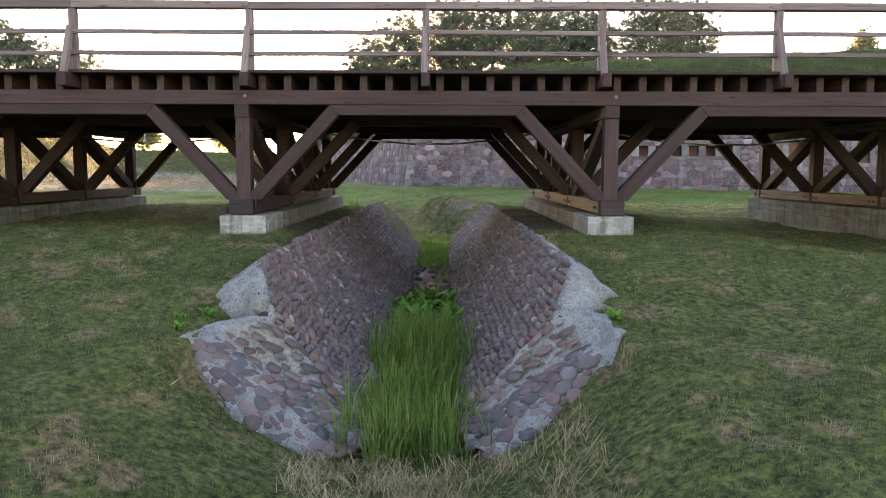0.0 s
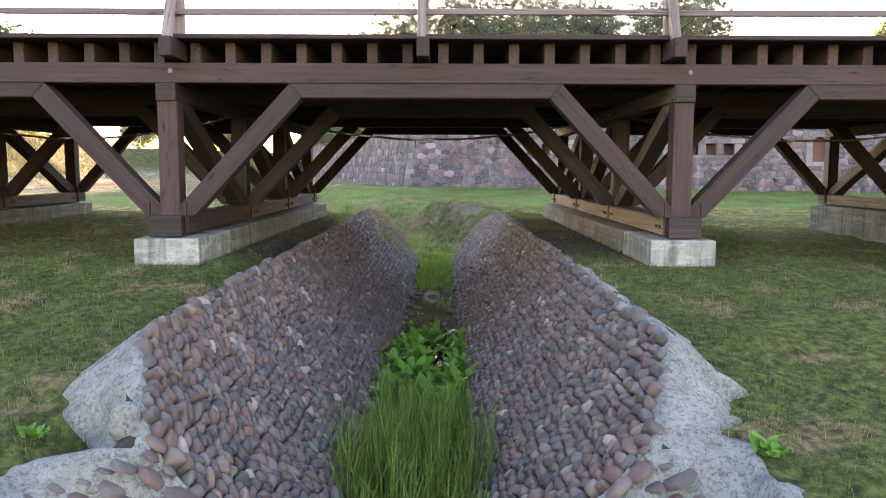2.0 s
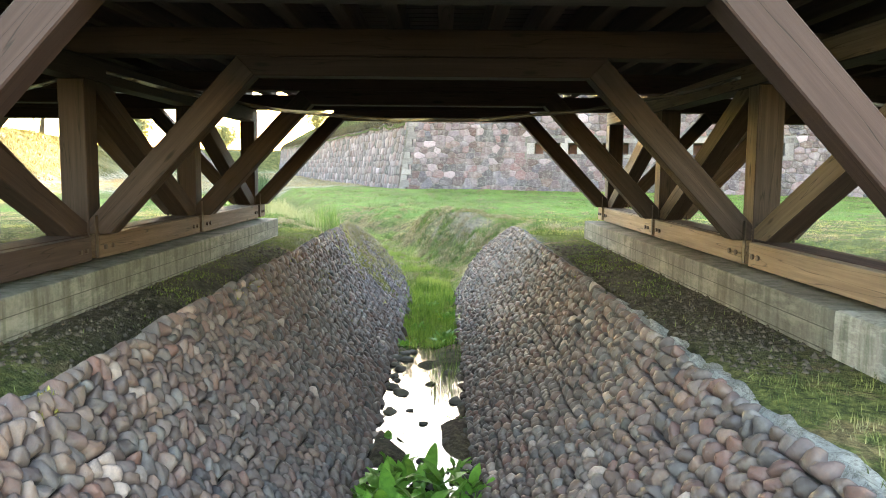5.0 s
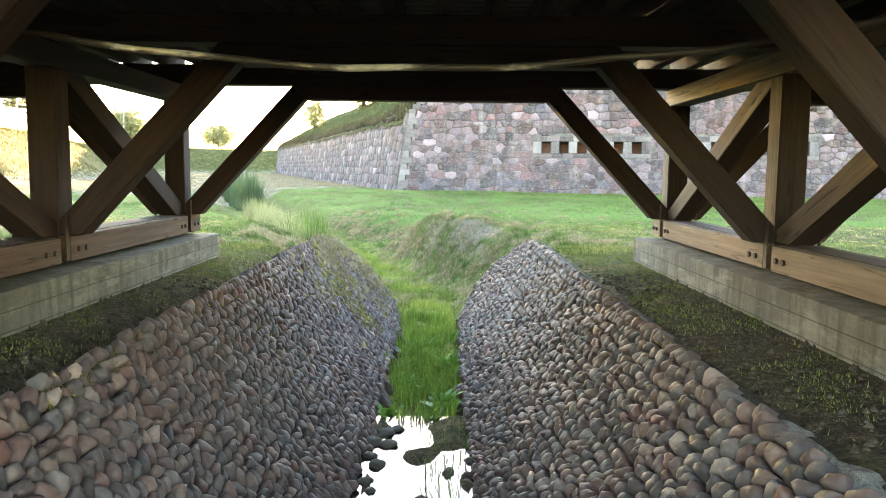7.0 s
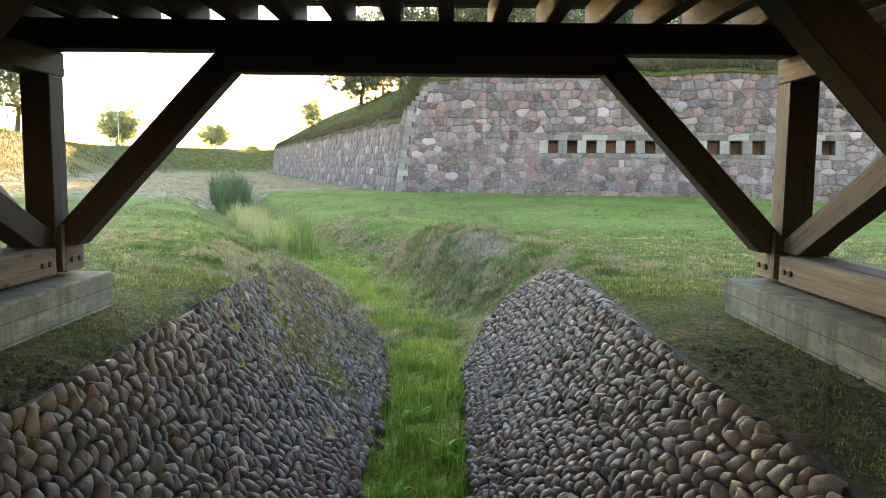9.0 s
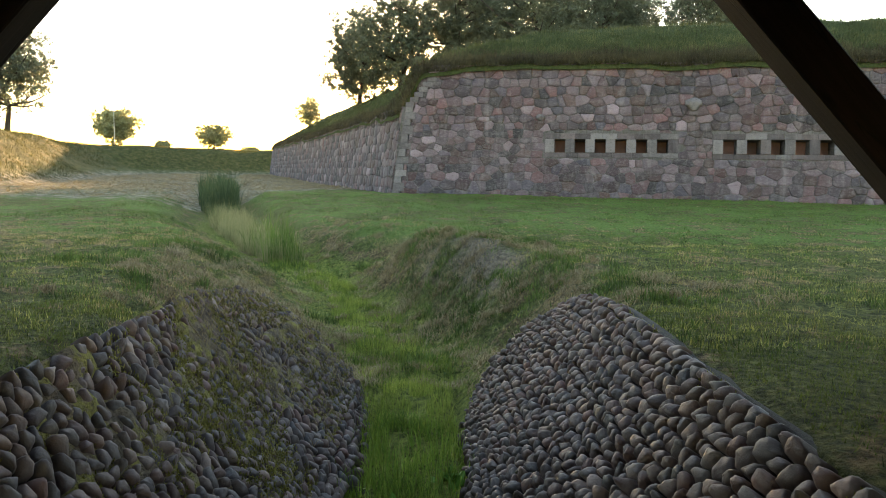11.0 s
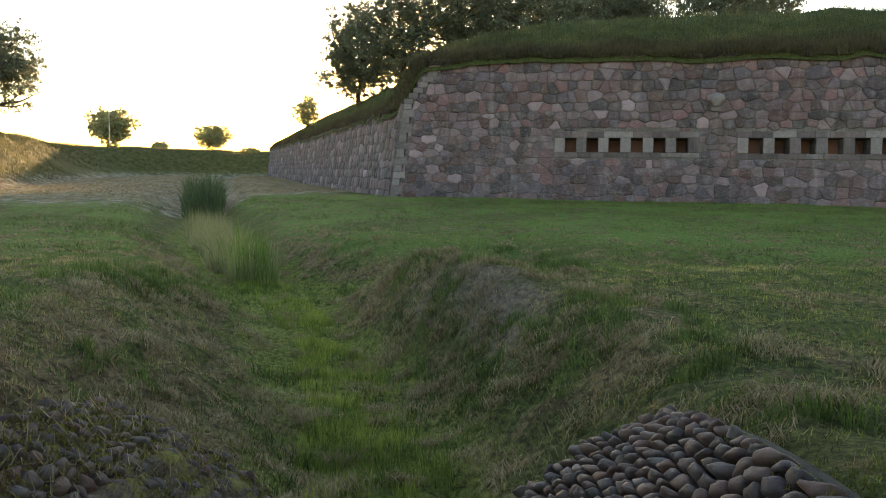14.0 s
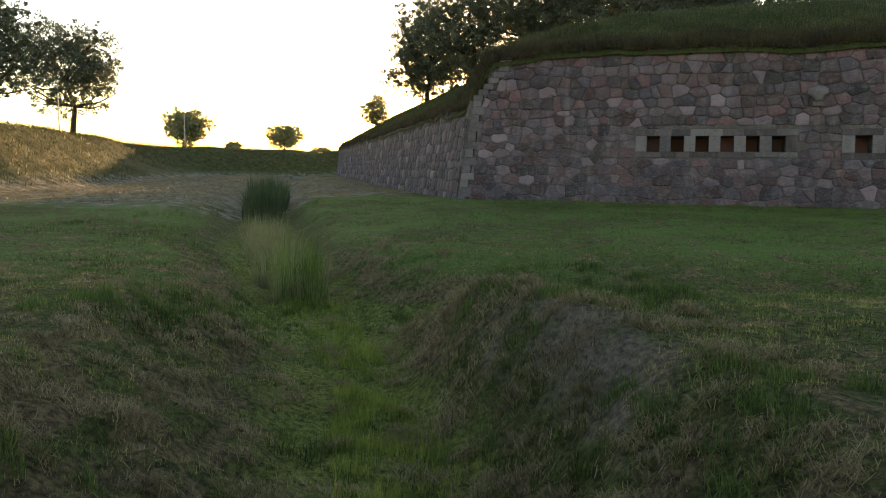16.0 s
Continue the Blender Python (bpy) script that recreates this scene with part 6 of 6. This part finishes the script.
def dock_plant(seed, n=11):
    rg = random.Random(seed)
    t = thing("dock_plant", "lush broad-leaved dock plant in the wet ditch bed", "plant", "dock plants")
    for k in range(n):
        m = Matrix.Rotation(2 * math.pi * k / n + rg.uniform(-0.4, 0.4), 4, "Z") @ Matrix.Rotation(-rg.uniform(0.05, 0.7), 4, "X") @ Matrix.Diagonal((1, 1, rg.uniform(0.6, 1.15), 1))
        link_mesh("leaf", LEAVES[rg.randrange(6)], None, t, "", Matrix.Translation((rg.uniform(-0.14, 0.14), rg.uniform(-0.14, 0.14), rg.uniform(-0.02, 0.06))) @ m)
    return t


plants = [dock_plant(5, 19), dock_plant(6, 22), dock_plant(7, 17)]
spots = [(-0.38, 0.45, 1.3), (-0.5, -0.15, 1.35), (-0.22, 0.2, 1.45), (0.3, -0.1, 1.35), (-0.42, -0.55, 1.25), (0.1, -0.6, 1.2), (-0.1, 0.8, 1.35), (0.2, 0.5, 1.2), (-0.3, 0.05, 1.35), (0.1, 0.15, 1.25), (0.38, 1.05, 0.95), (-0.42, 1.1, 1.05), (0.0, 1.4, 0.95), (0.36, 0.1, 1.05), (-0.15, -0.35, 1.2), (0.28, 1.7, 0.65), (-0.58, 0.3, 1.2),
         (0.25, -0.45, 1.0), (-0.35, 1.75, 1.1), (0.15, 2.05, 1.0), (-0.2, 2.5, 0.8), (0.42, 1.5, 1.2), (-0.55, 1.45, 1.2), (0.5, 0.6, 1.3), (-0.62, 0.8, 1.3), (0.3, 2.8, 0.55), (0.0, 1.0, 1.5), (-0.34, 3.5, 0.5), (0.34, 4.1, 0.45), (-0.36, 5.2, 0.45), (0.1, 2.35, 1.2), (-0.3, 2.2, 1.15), (0.36, 2.2, 1.1), (-0.05, 1.85, 1.25), (0.4, -0.6, 1.2), (-0.15, 2.75, 0.9), (-0.3, 7.3, 0.6), (0.2, 7.6, 0.8), (-0.2, 8.4, 0.7), (0.25, 9.3, 0.8), (-0.1, 10.3, 0.7), (0.3, 10.9, 0.6), (0.1, 7.15, 0.6)]
rg0 = random.Random(3)
for k, (x, y, sc) in enumerate(spots):
    m = pose(x, y, -1.47, 0, 0, rg0.uniform(0, 360)) @ Matrix.Scale(sc, 4)
    if k < 3:
        plants[k].matrix_basis = m
    else:
        src = plants[k % 3]
        keep = src.scale.copy()
        src.scale = (1, 1, 1)
        copy_thing(src, m)
        src.scale = keep
for x, y, sc in ((1.86, -4.55, 0.42), (-2.05, -4.25, 0.32), (-2.25, -4.5, 0.28), (-2.15, -4.8, 0.3)):
    src = plants[1]
    keep = src.scale.copy()
    src.scale = (1, 1, 1)
    ob = copy_thing(src, pose(x, y, float(land(np.array(x), np.array(y))) + 0.01, 0, 0, rg0.uniform(0, 360)) @ Matrix.Scale(sc, 4))
    src.scale = keep
    tagged(ob, "small broad-leaved weed in the lawn beside the mortar", "weed", "weeds")


def wet_rock(x, y, r, seed):
    rg = random.Random(seed)
    bm = bmesh.new()
    bmesh.ops.create_icosphere(bm, subdivisions=3, radius=1)
    for v in bm.verts:
        n = noise.noise(v.co * 1.3 + Vector((seed * 3.1, 0, 0))) * 0.35 + noise.noise(v.co * 3.5 + Vector((0, seed * 1.7, 0))) * 0.1
        v.co *= 1 + n
    m = pose(x, y, -1.40, rg.uniform(-15, 15), rg.uniform(-15, 15), rg.uniform(0, 360)) @ Matrix.Diagonal((r, r * rg.uniform(0.65, 0.9), r * rg.uniform(0.4, 0.6), 1))
    ob = part("wet_rock", bm, M_WETROCK, None, "", m, True)
    tagged(ob, "dark wet rounded stone in the shallow water", "stone", "stones in the water")


rg1 = random.Random(8)
for k in range(34):
    y = 1.3 + 5.6 * (k + rg1.random()) / 34
    x = rg1.choice((-1, 1)) * rg1.uniform(0.30, 0.44) if k % 3 else rg1.uniform(-0.28, 0.28)
    wet_rock(x, y, rg1.uniform(0.045, 0.095), 200 + k)


# ---------------- lamp posts, carvings ----------------
def pole(at, height, arm):
    t = thing("street_lamp" if arm else "lamp_post", "slim grey street lamp with a curved arm on the bank" if arm else "slim distant grey post on the bank", "street lamp" if arm else "post", at=at)
    bm = bmesh.new()
    tube(bm, (0, 0, -0.5), (0, 0, height), 0.09, 0.06, 8)
    part("shaft", bm, M_POLE, t, "", None, True)
    if arm:
        bm = bmesh.new()
        pts = [(0, 0, height - 0.1), (-0.35, 0, height + 0.35), (-1.0, 0, height + 0.5), (-1.8, 0, height + 0.45)]
        for a, b in zip(pts, pts[1:]):
            tube(bm, a, b, 0.05, 0.045, 6)
        part("arm", bm, M_POLE, t, "", None, True)
        part("lamp_head", box_bm(-2.4, -1.75, -0.13, 0.13, height + 0.36, height + 0.5, 0.04), M_POLE, t)


pole((-50.5, 92, on_land(-50.5, 92)), 5.6, True)
pole((-61.5, 149, on_land(-61.5, 149)), 7.0, False)
pole((-58.0, 200, on_land(-58.0, 200)), 3.2, False)


def carving(u, v, w, h, seed):
    """A weathered carved stone boss built into the wall."""
    rg = random.Random(seed)
    bm = bmesh.new()
    bmesh.ops.create_icosphere(bm, subdivisions=3, radius=1)
    for q in bm.verts:
        q.co *= 1 + 0.25 * noise.noise(q.co * 2.2 + Vector((seed, 0, 0)))
        if q.co.y < -0.2:
            q.co.x *= 0.62
    for f in bm.faces:
        f.smooth = True
    bmesh.ops.transform(bm, matrix=Matrix.Diagonal((w / 2, h / 2, 0.3, 1)), verts=bm.verts[:])
    ob = part("carved_boss", bm, M_DRESSED, None, "weathered carved stone boss")
    ob.parent, ob.location = front, (u, v, 0.06)
    ob2 = block_part(front, "drip_stone", u - w * 0.25, u + w * 0.25, v - h * 0.72, v - h * 0.42, -0.1, 0.16, M_LINTEL)


carving(8.45, 4.62, 0.5, 0.42, 1)
carving(16.6, 5.3, 0.95, 0.75, 2)
carving(25.4, 5.55, 0.95, 0.6, 3)
